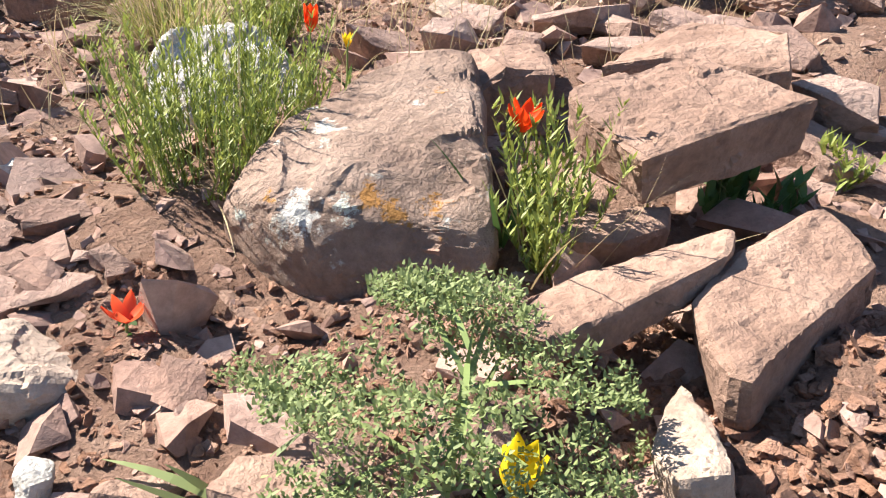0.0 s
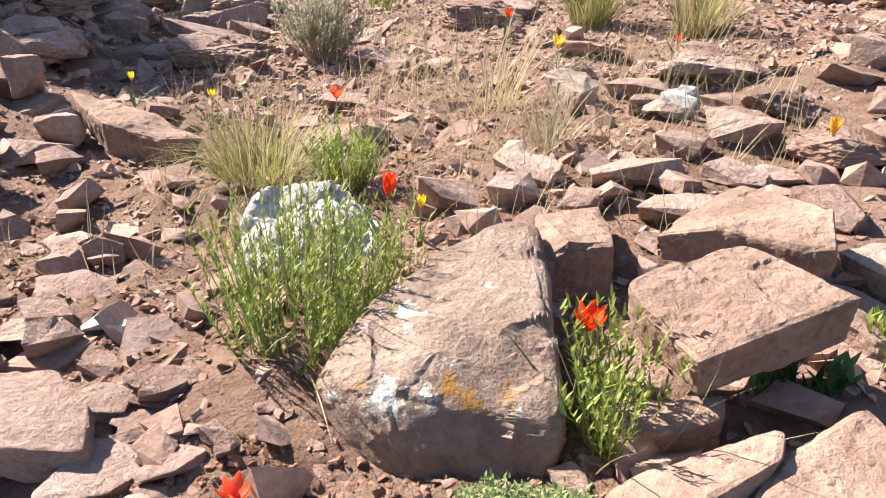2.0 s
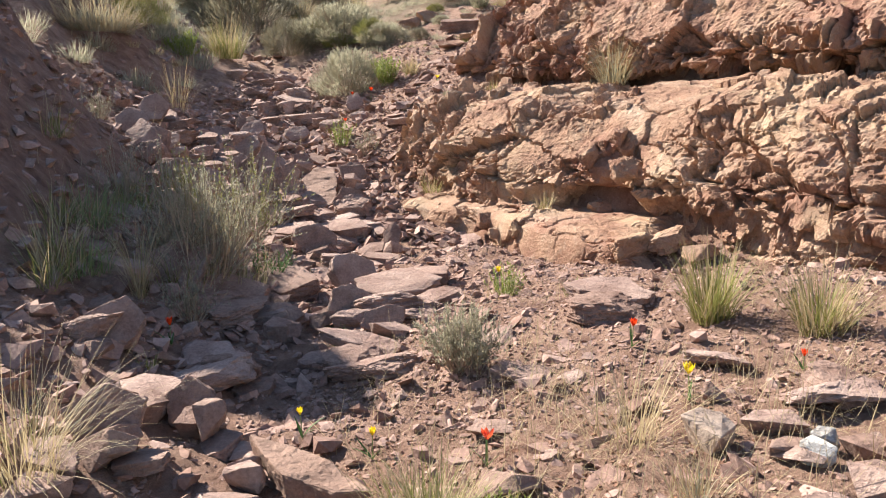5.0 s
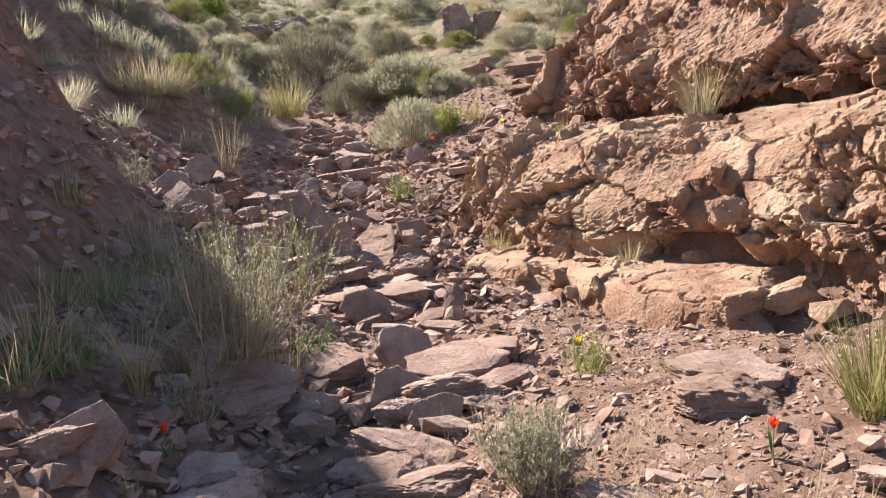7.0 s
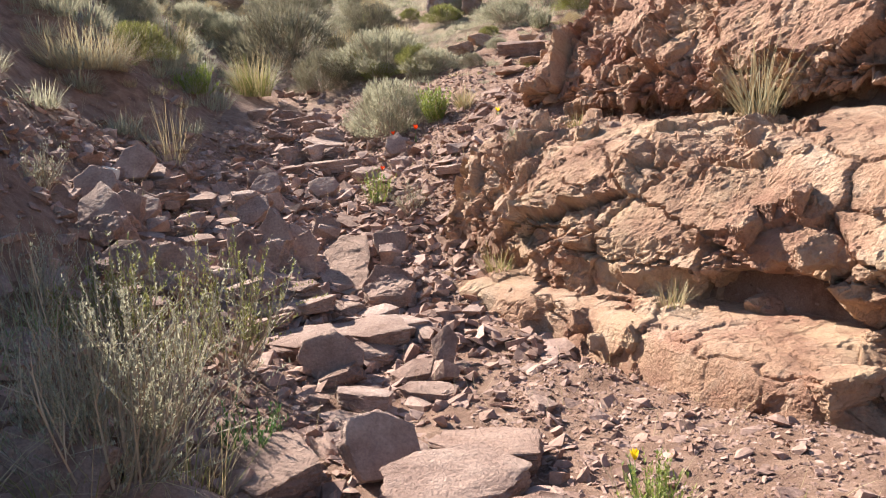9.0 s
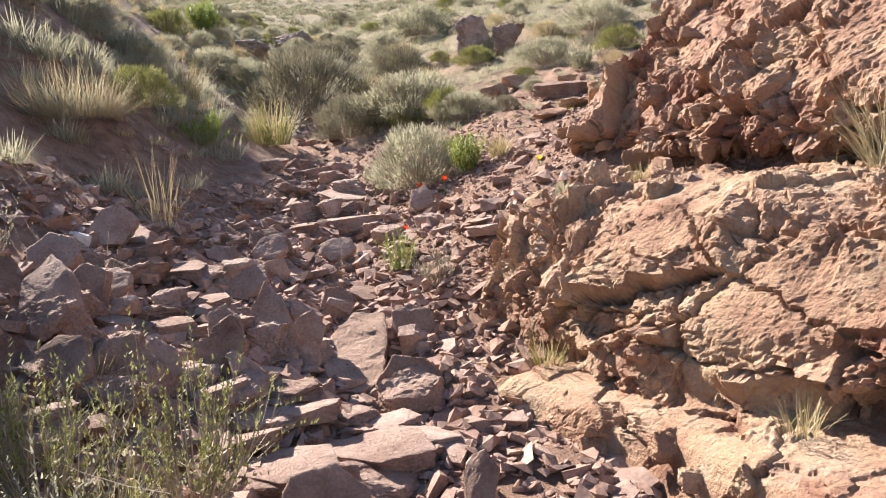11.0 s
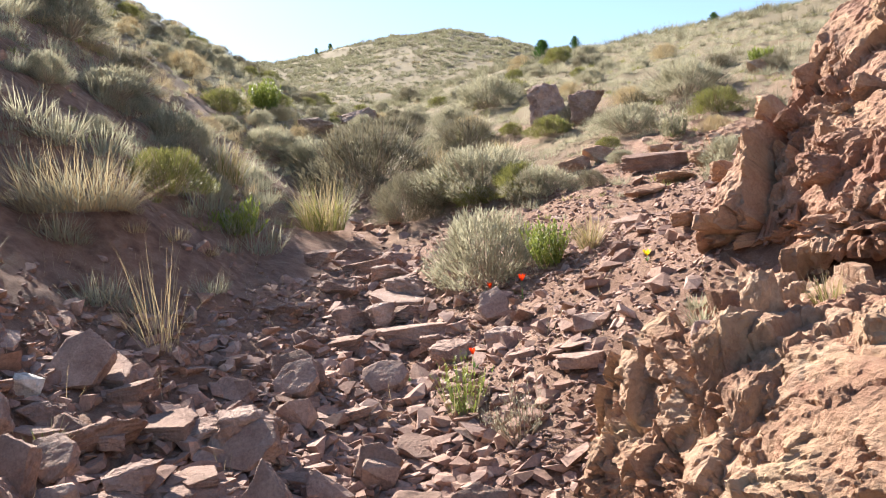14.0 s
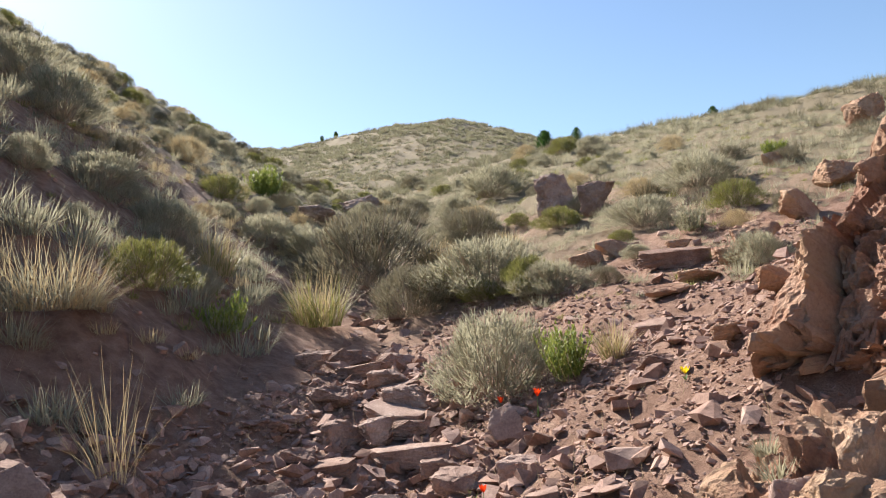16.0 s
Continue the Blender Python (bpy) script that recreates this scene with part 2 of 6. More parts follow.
def leafy(name, low, high, rough=0.6, sheen=0.25, by_position=3.0):
    """Leaves and stems: a tone for each blade, larger drifts over the plant, a little light through them."""
    m, n, l, bsdf = nodes_of(name)
    geo = n.new("ShaderNodeNewGeometry")
    drift = n.new("ShaderNodeTexNoise")
    drift.inputs["Scale"].default_value, drift.inputs["Detail"].default_value = by_position, 3
    l.new(geo.outputs["Position"], drift.inputs["Vector"])
    add = n.new("ShaderNodeMath")
    add.operation = "MULTIPLY_ADD"
    add.inputs[1].default_value = 0.7
    l.new(geo.outputs["Random Per Island"], add.inputs[0])
    half = n.new("ShaderNodeMath")
    half.operation = "MULTIPLY"
    half.inputs[1].default_value = 0.4
    l.new(drift.outputs["Fac"], half.inputs[0])
    l.new(half.outputs[0], add.inputs[2])
    mix = n.new("ShaderNodeMix")
    mix.data_type = "RGBA"
    mix.inputs["A"].default_value, mix.inputs["B"].default_value = (*low, 1), (*high, 1)
    l.new(add.outputs[0], mix.inputs["Factor"])
    l.new(mix.outputs["Result"], bsdf.inputs["Base Color"])
    bsdf.inputs["Roughness"].default_value = rough
    bsdf.inputs["Specular IOR Level"].default_value = 0.3
    if sheen:
        thin = n.new("ShaderNodeBsdfTranslucent")
        l.new(mix.outputs["Result"], thin.inputs["Color"])
        both = n.new("ShaderNodeMixShader")
        both.inputs[0].default_value = sheen
        l.new(bsdf.outputs[0], both.inputs[1])
        l.new(thin.outputs[0], both.inputs[2])
        l.new(both.outputs[0], n["Material Output"].inputs["Surface"])
    return m


SOIL = mineral("red_soil", (0.16, 0.089, 0.062), (0.28, 0.172, 0.124), (0.385, 0.26, 0.195), 7.0, 1.0, 0.95, fine=130, random_by="none", turf=(0.20, 0.16, 0.098))
STONE = mineral("red_sandstone", (0.21, 0.128, 0.10), (0.33, 0.224, 0.18), (0.44, 0.318, 0.258), 5.0, 0.8, 0.88)
RUBBLE = mineral("red_rubble", (0.19, 0.115, 0.092), (0.32, 0.208, 0.165), (0.43, 0.30, 0.238), 5.0, 0.45, 0.88, random_by="island")
BOULDER = mineral("lichened_sandstone", (0.21, 0.145, 0.115), (0.36, 0.262, 0.208), (0.46, 0.35, 0.285), 6.0, 0.8, 0.88, lichen=1.0, spots=[((-0.158, 0.84, 0.482), 0.032, (0.58, 0.56, 0.51)), ((-0.10, 0.84, 0.485), 0.022, (0.56, 0.58, 0.5)), ((-0.245, 0.87, 0.45), 0.022, (0.56, 0.6, 0.52)), ((-0.19, 0.83, 0.45), 0.028, (0.5, 0.47, 0.4)), ((-0.074, 0.85, 0.505), 0.024, (0.33, 0.16, 0.045)), ((0.005, 0.85, 0.508), 0.026, (0.34, 0.165, 0.045)), ((-0.208, 0.845, 0.497), 0.028, (0.42, 0.21, 0.05)), ((-0.04, 0.835, 0.495), 0.022, (0.34, 0.165, 0.045))])
CLIFF = mineral("ochre_sandstone", (0.215, 0.113, 0.077), (0.40, 0.248, 0.165), (0.53, 0.39, 0.285), 2.6, 1.0, 0.9, fine=55, random_by="none", patches=[((0.50, 0.36, 0.225), 2.1, 0.50, 0.64, 0.55), ((0.29, 0.145, 0.10), 1.7, 0.52, 0.64, 0.7), ((0.54, 0.45, 0.35), 5.0, 0.58, 0.68, 0.3)])
CRAG = mineral("red_sandstone_crag", (0.20, 0.102, 0.07), (0.365, 0.215, 0.146), (0.485, 0.34, 0.248), 2.6, 1.0, 0.9, fine=55, random_by="none", patches=[((0.46, 0.30, 0.18), 2.1, 0.48, 0.62, 0.65), ((0.23, 0.105, 0.075), 1.7, 0.50, 0.64, 0.7)])
WHITE = mineral("white_limestone", (0.34, 0.31, 0.28), (0.58, 0.55, 0.50), (0.74, 0.71, 0.66), 14.0, 0.7, 0.85)
PALE = mineral("pale_limestone", (0.27, 0.20, 0.155), (0.385, 0.295, 0.23), (0.48, 0.39, 0.315), 8.0, 0.5, 0.85)

HERO = mineral("buff_sandstone", (0.175, 0.11, 0.083), (0.29, 0.19, 0.143), (0.39, 0.275, 0.212), 6.0, 0.6, 0.87, random_by="none")
CLOD = mineral("red_clods", (0.18, 0.095, 0.062), (0.30, 0.17, 0.115), (0.40, 0.255, 0.18), 9.0, 0.8, 0.95, random_by="island")


# ---- mesh helpers ----
def mesh_of(name, verts, faces, material, shade=False):
    me = bpy.data.meshes.new(name)
    me.from_pydata([tuple(p) for p in verts], [], [tuple(int(i) for i in f) for f in faces])
    me.materials.append(material)
    if shade:
        me.shade_smooth()
    return me


FINE = {"green_tuft", "dry_tuft", "foliage", "leafage", "branchwork", "dead_growth"}


def part(name, me, parent, label=""):
    ob = new(name, me)
    ob.parent = parent
    return tagged(ob, label, kind="stuff" if name in FINE else "")


def grid_faces(rows, cols, wrap=False):
    a = np.arange(rows * cols).reshape(rows, cols)
    if wrap:
        a = np.concatenate([a, a[:, :1]], 1)
    return np.stack([a[:-1, :-1], a[:-1, 1:], a[1:, 1:], a[1:, :-1]], -1).reshape(-1, 4)


# ---- the ground: one sheet to the horizon ----
ring = np.concatenate([np.linspace(0.02, 1.0, 40), np.geomspace(1.0, 16.0, 250)[1:], np.geomspace(16.0, 900.0, 110)[1:]])
turn = np.radians(np.concatenate([np.linspace(-75, 75, 620), np.linspace(75, 285, 90)[1:-1]]))
RR, TT = np.meshgrid(ring, turn, indexing="ij")
gx, gy = -0.9 + (RR * np.sin(TT)).ravel(), 0.6 + (RR * np.cos(TT)).ravel()
gz = land(gx, gy) + relief(gx, gy)
ground = new("ground", mesh_of("ground", np.stack([gx, gy, gz], 1), grid_faces(len(ring), len(turn), True), SOIL, True))
tagged(ground, "reddish-brown stony soil of a dry hillside gully", "ground", kind="structure")


# ---- cliffs: swept profiles with broken faces ----
def facets(p, cell, seed, wob=None):
    """Flat, tilted faces with steps between them, like fresh breaks in stone; -1 to 1."""
    rnd, tilt, gap = cells((p if wob is None else p + wob) * np.array(cell), seed)
    return (rnd - 0.5) * 1.1 + tilt * 1.25, gap


def crag(name, label, profile, v0, v1, step, amp, seed, fade=0.5, recess=None, caves=(), dip=0.0, blocky=0.5, columns=None, rim=None, shattered=None, material=None):
    """A broken rock face along the line x + y = 5.8. profile: (w, z) from the foot to the back; w is behind that line."""
    w, z = np.array([p[0] for p in profile], float), np.array([p[1] for p in profile], float)
    d = np.concatenate([[0], np.cumsum(np.hypot(np.diff(w), np.diff(z)))])
    s = np.arange(0, d[-1], step)
    pw, pz = np.interp(s, d, w), np.interp(s, d, z)
    for _ in range(3):
        pw[1:-1] = (pw[:-2] + 2 * pw[1:-1] + pw[2:]) / 4
        pz[1:-1] = (pz[:-2] + 2 * pz[1:-1] + pz[2:]) / 4
    tw, tz = np.gradient(pw), np.gradient(pz)
    ln = np.hypot(tw, tz)
    nw, nz = -tz / ln, tw / ln
    vs = np.arange(v0, v1, step)
    VV, SS = np.meshgrid(vs, np.arange(len(s)), indexing="ij")
    VV, SS = VV.ravel(), SS.ravel()
    W, Z, NW, NZ = pw[SS], pz[SS], nw[SS], nz[SS]
    if recess:
        # the foot stands straight where the bed below it has not been undercut
        under, keep = recess[0], np.interp(VV, recess[1], recess[2])
        low = smooth(under + 0.04, under - 0.04, Z)
        W = W - np.maximum(W - recess[3], 0) * (1 - keep) * low
    # beds dip along the face
    p = np.stack([VV + dip * Z, W, Z - dip * VV], 1)
    jag = np.stack([fbm(p * 9.0, 3, seed), fbm(p * 9.0 + 40, 3, seed), fbm(p * 9.0 + 80, 3, seed)], 1) * 0.012
    one, gap1 = facets(p, (1.2, 1.2, 1.9), seed, jag * 2)
    two, gap2 = facets(p, (3.4, 3.4, 5.0), seed + 50, jag)
    three, gap3 = facets(p, (9.0, 9.0, 13.0), seed + 90, jag)
    four, gap4 = facets(p, (22.0, 22.0, 30.0), seed + 130)
    if columns:
        up, gap_up = facets(p, (5.0, 5.0, 1.7), seed + 170, jag * 1.5)
        share = smooth(columns[1], columns[0], VV)
        one = one * (1 - share) + up * 0.8 * share
        gap1 = np.where(share > 0.5, gap_up, gap1)
    bed = p[:, 2] * 11.0 + 40 * jag[:, 1]
    shelf = hashed(np.floor(bed), np.floor(VV * 1.6 + 30 * jag[:, 2]), bed * 0, seed) - 0.5
    shelf = shelf * np.abs(NW)
    # fresh breaks in some stretches and along the lower rim, weathered and pitted faces between them
    broken = smooth(0.05, 0.45, fbm(p * 1.2 + 9, 2, seed + 7))
    if rim:
        broken = np.maximum(broken, smooth(rim + 0.06, rim - 0.06, Z + 0.06 * fbm(p * 3, 2, seed + 3)))
    if columns:
        broken = np.maximum(broken, share)
    if shattered:
        broken = np.maximum(broken, 0.8 * smooth(shattered[0], shattered[1], VV))
    local = amp * (blocky + (1 - blocky) * broken)
    disp = local * (one * 0.8 + two * (0.12 + 0.42 * broken) + shelf * (0.12 + 0.3 * broken)) + amp * (three * (0.04 + 0.17 * broken) + (0.025 + 0.03 * broken) * four)
    disp -= (0.2 + 0.8 * np.abs(NW)) * local * (0.9 * np.clip(1 - gap1 / 0.03, 0, 1) + 0.6 * broken * np.clip(1 - gap2 / 0.05, 0, 1)) + amp * 0.10 * broken * np.clip(1 - gap3 / 0.08, 0, 1)
    disp += amp * (0.10 * fbm(p * 5, 3, seed + 21) + 0.03 * fbm(p * 30, 3, seed + 13, 0.75))
    for at, level, wide, tall, deep in caves:
        disp -= deep * np.exp(-((VV - at) / wide) ** 4 - ((Z - level) / tall) ** 4)
    ends = np.minimum(smooth(0, fade, VV - v0), smooth(0, fade, v1 - VV))
    disp = disp * (0.5 + 0.5 * ends)
    low = (1 - ends) * 0.55
    W = W + NW * disp + low * 0.3
    Z = Z + NZ * disp - low * (Z - z[0]) * 0.9
    bend = 0.10 * fbm(xyz(VV * 0.7, VV * 0), 3, seed + 4) - 0.12 * smooth(-3.6, -2.6, VV)
    sm = (W + bend) * 1.41421 + 5.8
    df = VV * 1.41421
    x, y = (sm + df) / 2, (sm - df) / 2
    ob = new(name, mesh_of(name, np.stack([x, y, Z], 1), grid_faces(len(vs), len(s)), material or CLIFF))
    return tagged(ob, label, "rock outcrop")


ledge = crag("rock_ledge", "low ledge of ochre sandstone at the foot of the cliff", [(-0.50, 0.05), (-0.47, 0.30), (-0.43, 0.53), (-0.37, 0.585), (-0.05, 0.63), (0.25, 0.66)], -6.95, -3.3, 0.011, 0.055, 11, fade=0.6, blocky=0.5)
cliff_wall = crag("rock_wall", "weathered ochre and red sandstone cliff face with dark cracks", [(0.30, 0.45), (0.26, 0.66), (0.16, 0.74), (-0.04, 0.80), (-0.02, 0.98), (0.10, 1.12), (0.20, 1.30), (0.34, 1.44), (0.62, 1.54), (1.05, 1.60)], -7.75, 1.8, 0.0125, 0.11, 23, fade=0.6, recess=(0.86, [-7.5, -5.5, -4.9, -4.6, -3.9, -3.5, 2.0], [0.0, 0.0, 0.35, 0.6, 0.5, 0.2, 0.15], -0.05), caves=[(-4.35, 0.76, 0.26, 0.08, 0.4), (-2.1, 0.95, 0.12, 0.06, 0.2)], rim=0.92, shattered=(-4.1, -3.4), blocky=0.35, columns=(-6.7, -6.0))
upper_crag = crag("rock_crag", "overhanging orange-red sandstone crag above the cliff", [(1.35, 1.45), (1.32, 1.66), (1.14, 1.72), (1.14, 1.86), (1.22, 2.02), (1.36, 2.2), (1.55, 2.42), (1.75, 2.62), (2.1, 3.0), (2.6, 3.45), (3.1, 3.8)], -8.0, 1.5, 0.016, 0.19, 37, fade=0.34, dip=0.3, rim=1.95, blocky=0.6, material=CRAG)


# ---- rocks ----
def roughen(me, amp, seed, scale=9.0):
    n = len(me.vertices)
    co, no = np.empty(n * 3), np.empty(n * 3)
    me.vertices.foreach_get("co", co)
    me.vertex_normals.foreach_get("vector", no)
    co, no = co.reshape(-1, 3), no.reshape(-1, 3)
    rnd, tilt, gap = cells(co * scale * 1.6, seed)
    co = co + no * (amp * (fbm(co * scale, 4, seed) + 0.9 * tilt + 0.5 * (rnd - 0.5)))[:, None]
    me.vertices.foreach_set("co", co.ravel())
    me.update()


def slab(name, label, top, thick, material, bevel):
    """A slab or block from the corners of its upper face."""
    pts = [Vector(p) for p in top]
    mid = sum(pts, Vector()) / len(pts)
    normal = Vector()
    for i, p in enumerate(pts):
        normal += (p - mid).cross(pts[(i + 1) % len(pts)] - mid)
    normal.normalize()
    if normal.y > 0.3 or normal.z < 0:
        normal = -normal
    rng = random.Random(int(abs(mid.x * 911 + mid.y * 577) * 100))
    bm = bmesh.new()
    upper = [bm.verts.new(p - mid) for p in pts]
    lower = [bm.verts.new((p - mid) * rng.uniform(0.86, 1.0) - normal * thick * rng.uniform(0.85, 1.15)) for p in pts]
    bm.faces.new(upper)
    bm.faces.new(lower)
    for i in range(len(pts)):
        j = (i + 1) % len(pts)
        bm.faces.new((upper[i], upper[j], lower[j], lower[i]))
    bmesh.ops.recalc_face_normals(bm, faces=bm.faces)
    bmesh.ops.bevel(bm, geom=bm.edges[:], offset=bevel, segments=2 if bevel < 0.02 else 4, profile=0.6, affect="EDGES", clamp_overlap=True)
    bmesh.ops.triangulate(bm, faces=bm.faces)
    size = max(max(v.co.length for v in bm.verts) * 2, 0.05)
    for _ in range(5):
        long = [e for e in bm.edges if e.calc_length() > size / 34]
        if not long:
            break
        bmesh.ops.subdivide_edges(bm, edges=long, cuts=1)
        bmesh.ops.triangulate(bm, faces=bm.faces)
    me = bpy.data.meshes.new(name)
    bm.to_mesh(me)
    bm.free()
    me.materials.append(material)
    roughen(me, size * (0.011 if bevel < 0.02 else 0.017), rng.randrange(900), 3.2 / size)
    roughen(me, size * 0.004, rng.randrange(900), 11.0 / size)
    ob = new(name, me)
    ob.location = mid
    return tagged(ob, label, "rock")


def hull(name, label, points, material, bevel, rough):
    """A boulder from its outermost corners."""
    mid = sum((Vector(p) for p in points), Vector()) / len(points)
    bm = bmesh.new()
    for p in points:
        bm.verts.new(Vector(p) - mid)
    bmesh.ops.convex_hull(bm, input=bm.verts[:])
    bmesh.ops.delete(bm, geom=[v for v in bm.verts if not v.link_faces], context="VERTS")
    bmesh.ops.bevel(bm, geom=bm.edges[:], offset=bevel, segments=2, profile=0.5, affect="EDGES", clamp_overlap=True)
    bmesh.ops.triangulate(bm, faces=bm.faces)
    size = max(v.co.length for v in bm.verts) * 2
    for _ in range(5):
        long = [e for e in bm.edges if e.calc_length() > size / 42]
        if not long:
            break
        bmesh.ops.subdivide_edges(bm, edges=long, cuts=1)
        bmesh.ops.triangulate(bm, faces=bm.faces)
    for _ in range(4):
        bmesh.ops.smooth_vert(bm, verts=bm.verts[:], factor=0.5, use_axis_x=True, use_axis_y=True, use_axis_z=True)
    bmesh.ops.recalc_face_normals(bm, faces=bm.faces)
    me = bpy.data.meshes.new(name)
    bm.to_mesh(me)
    bm.free()
    me.materials.append(material)
    roughen(me, size * rough, 5, 3.0 / size)
    roughen(me, size * rough * 0.4, 6, 9.0 / size)
    ob = new(name, me)
    ob.location = mid
    return tagged(ob, label, "rock")


def chip_mesh(seed, points, bevel=0.0, fine=0.18, rough=0.016):
    """An angular stone in a unit box that stands on z = 0."""
    rng = random.Random(seed)
    bm = bmesh.new()
    for _ in range(points):
        q = [rng.uniform(-1, 1) for _ in range(3)]
        big = max(abs(c) for c in q)
        ln = math.sqrt(sum(c * c for c in q))
        k = 0.55 / big + 0.45 / ln
        bm.verts.new((q[0] * k * 0.5, q[1] * k * 0.5, q[2] * k * 0.5 + 0.5))
    hull = bmesh.ops.convex_hull(bm, input=bm.verts[:])
    bmesh.ops.delete(bm, geom=[v for v in bm.verts if not v.link_faces], context="VERTS")
    bmesh.ops.dissolve_limit(bm, angle_limit=radians(14), verts=bm.verts[:], edges=bm.edges[:])
    if bevel:
        bmesh.ops.bevel(bm, geom=bm.edges[:], offset=bevel, segments=1, profile=0.6, affect="EDGES", clamp_overlap=True)
    bmesh.ops.triangulate(bm, faces=bm.faces)
    if bevel:
        for _ in range(2 if fine > 0.1 else 4):
            bmesh.ops.subdivide_edges(bm, edges=[e for e in bm.edges if e.calc_length() > fine], cuts=1)
            bmesh.ops.triangulate(bm, faces=bm.faces)
    bmesh.ops.recalc_face_normals(bm, faces=bm.faces)
    me = bpy.data.meshes.new("stone")
    bm.to_mesh(me)
    bm.free()
    if bevel:
        roughen(me, rough, seed, 4.0)
        if fine < 0.1:
            roughen(me, rough * 0.5, seed + 1, 10.0)
    return me


def with_material(me, material):
    me = me.copy()
    me.materials.append(material)
    return me


def plate_mesh(seed, fine=True):
    """A flat broken slab, one metre across and one thick, its middle in the origin."""
    rng = random.Random(seed)
    n = rng.randint(4, 7)
    start = rng.uniform(0, 6.28)
    ring_ = []
    for i in range(n):
        a, r = start + 6.2832 * (i + rng.uniform(-0.28, 0.28)) / n, rng.uniform(0.42, 0.58)
        ring_.append((r * math.cos(a), r * math.sin(a)))
    bm = bmesh.new()
    upper = [bm.verts.new((p[0], p[1], 0.5 + rng.uniform(-0.15, 0.1))) for p in ring_]
    lower = [bm.verts.new((p[0] * rng.uniform(0.85, 1.1), p[1] * rng.uniform(0.85, 1.1), -0.5 + rng.uniform(-0.1, 0.2))) for p in ring_]
    bmesh.ops.convex_hull(bm, input=upper + lower)
    bmesh.ops.delete(bm, geom=[v for v in bm.verts if not v.link_faces], context="VERTS")
    if fine:
        bmesh.ops.dissolve_limit(bm, angle_limit=radians(12), verts=bm.verts[:], edges=bm.edges[:])
        bmesh.ops.bevel(bm, geom=bm.edges[:], offset=0.018, segments=1, profile=0.6, affect="EDGES", clamp_overlap=True)
    bmesh.ops.triangulate(bm, faces=bm.faces)
    if fine:
        for _ in range(4):
            bmesh.ops.subdivide_edges(bm, edges=[e for e in bm.edges if e.calc_length() > 0.08], cuts=1)
            bmesh.ops.triangulate(bm, faces=bm.faces)
    bmesh.ops.recalc_face_normals(bm, faces=bm.faces)
    me = bpy.data.meshes.new("slab")
    bm.to_mesh(me)
    bm.free()
    if fine:
        roughen(me, 0.022, seed, 3.0)
        roughen(me, 0.010, seed + 1, 9.0)
    return me


STONES = [chip_mesh(100 + i, 12, 0.014) for i in range(8)]
BIG_STONES = [chip_mesh(140 + i, 13, 0.014, 0.07, 0.035) for i in range(8)]
MADE = {}
LABELS = {"red_sandstone": "angular reddish-brown sandstone rock on stony ground", "white_limestone": "small broken white limestone rock on stony ground",
          "ochre_sandstone": "ochre sandstone rock fallen from the cliff",
          "pale_limestone": "broken cream-coloured rock on stony ground"}


def rock(x, y, sx, sy, sz, yaw, tilt, kind, material):
    key = (kind, material.name, sx > 0.22)
    if key not in MADE:
        MADE[key] = with_material((BIG_STONES if sx > 0.22 else STONES)[kind], material)
    ob = new("rock", MADE[key])
    ob.matrix_world = pose(x, y, ground_z(x, y) - 0.16 * sz, tilt, tilt * 0.6, yaw) @ Matrix.Diagonal((sx * 1.12, sy * 1.12, sz * 1.2, 1))
    return tagged(ob, LABELS[material.name], "rock", "loose rocks")


PLATES = [with_material(plate_mesh(500 + i), STONE) for i in range(10)]
laid = [0]


def flag(x, y, wide, tall, upright):
    """A broken slab of the scree, lying flat or standing on edge and leaning back."""
    laid[0] += 1
    rs = random.Random(laid[0] * 31 + 7)
    deep = wide * rs.uniform(0.55, 0.8)
    ob = new("flat_rock", PLATES[rs.randrange(10)])
    g = ground_z(x, y)
    if upright:
        lean = rs.uniform(50, 72)
        ob.matrix_world = pose(x, y, g + 0.36 * tall, lean, rs.uniform(-12, 12), rs.uniform(-5, 35)) @ pose(0, 0, 0, 0, 0, rs.uniform(-12, 12)) @ Matrix.Diagonal((wide * 1.05, tall * 1.05, min(wide, tall) * rs.uniform(0.3, 0.5), 1))
    else:
        thick = wide * rs.uniform(0.16, 0.28)
        ob.matrix_world = pose(x, y, g + thick * 0.4 + 0.015, rs.uniform(-6, 18), rs.uniform(-14, 14), rs.uniform(-30, 30)) @ Matrix.Diagonal((wide * 1.05, deep, thick, 1))
    return tagged(ob, "broken brown sandstone slab standing on edge in the scree" if upright else "flat broken sandstone slab lying on the scree", "rock", "scree slabs")


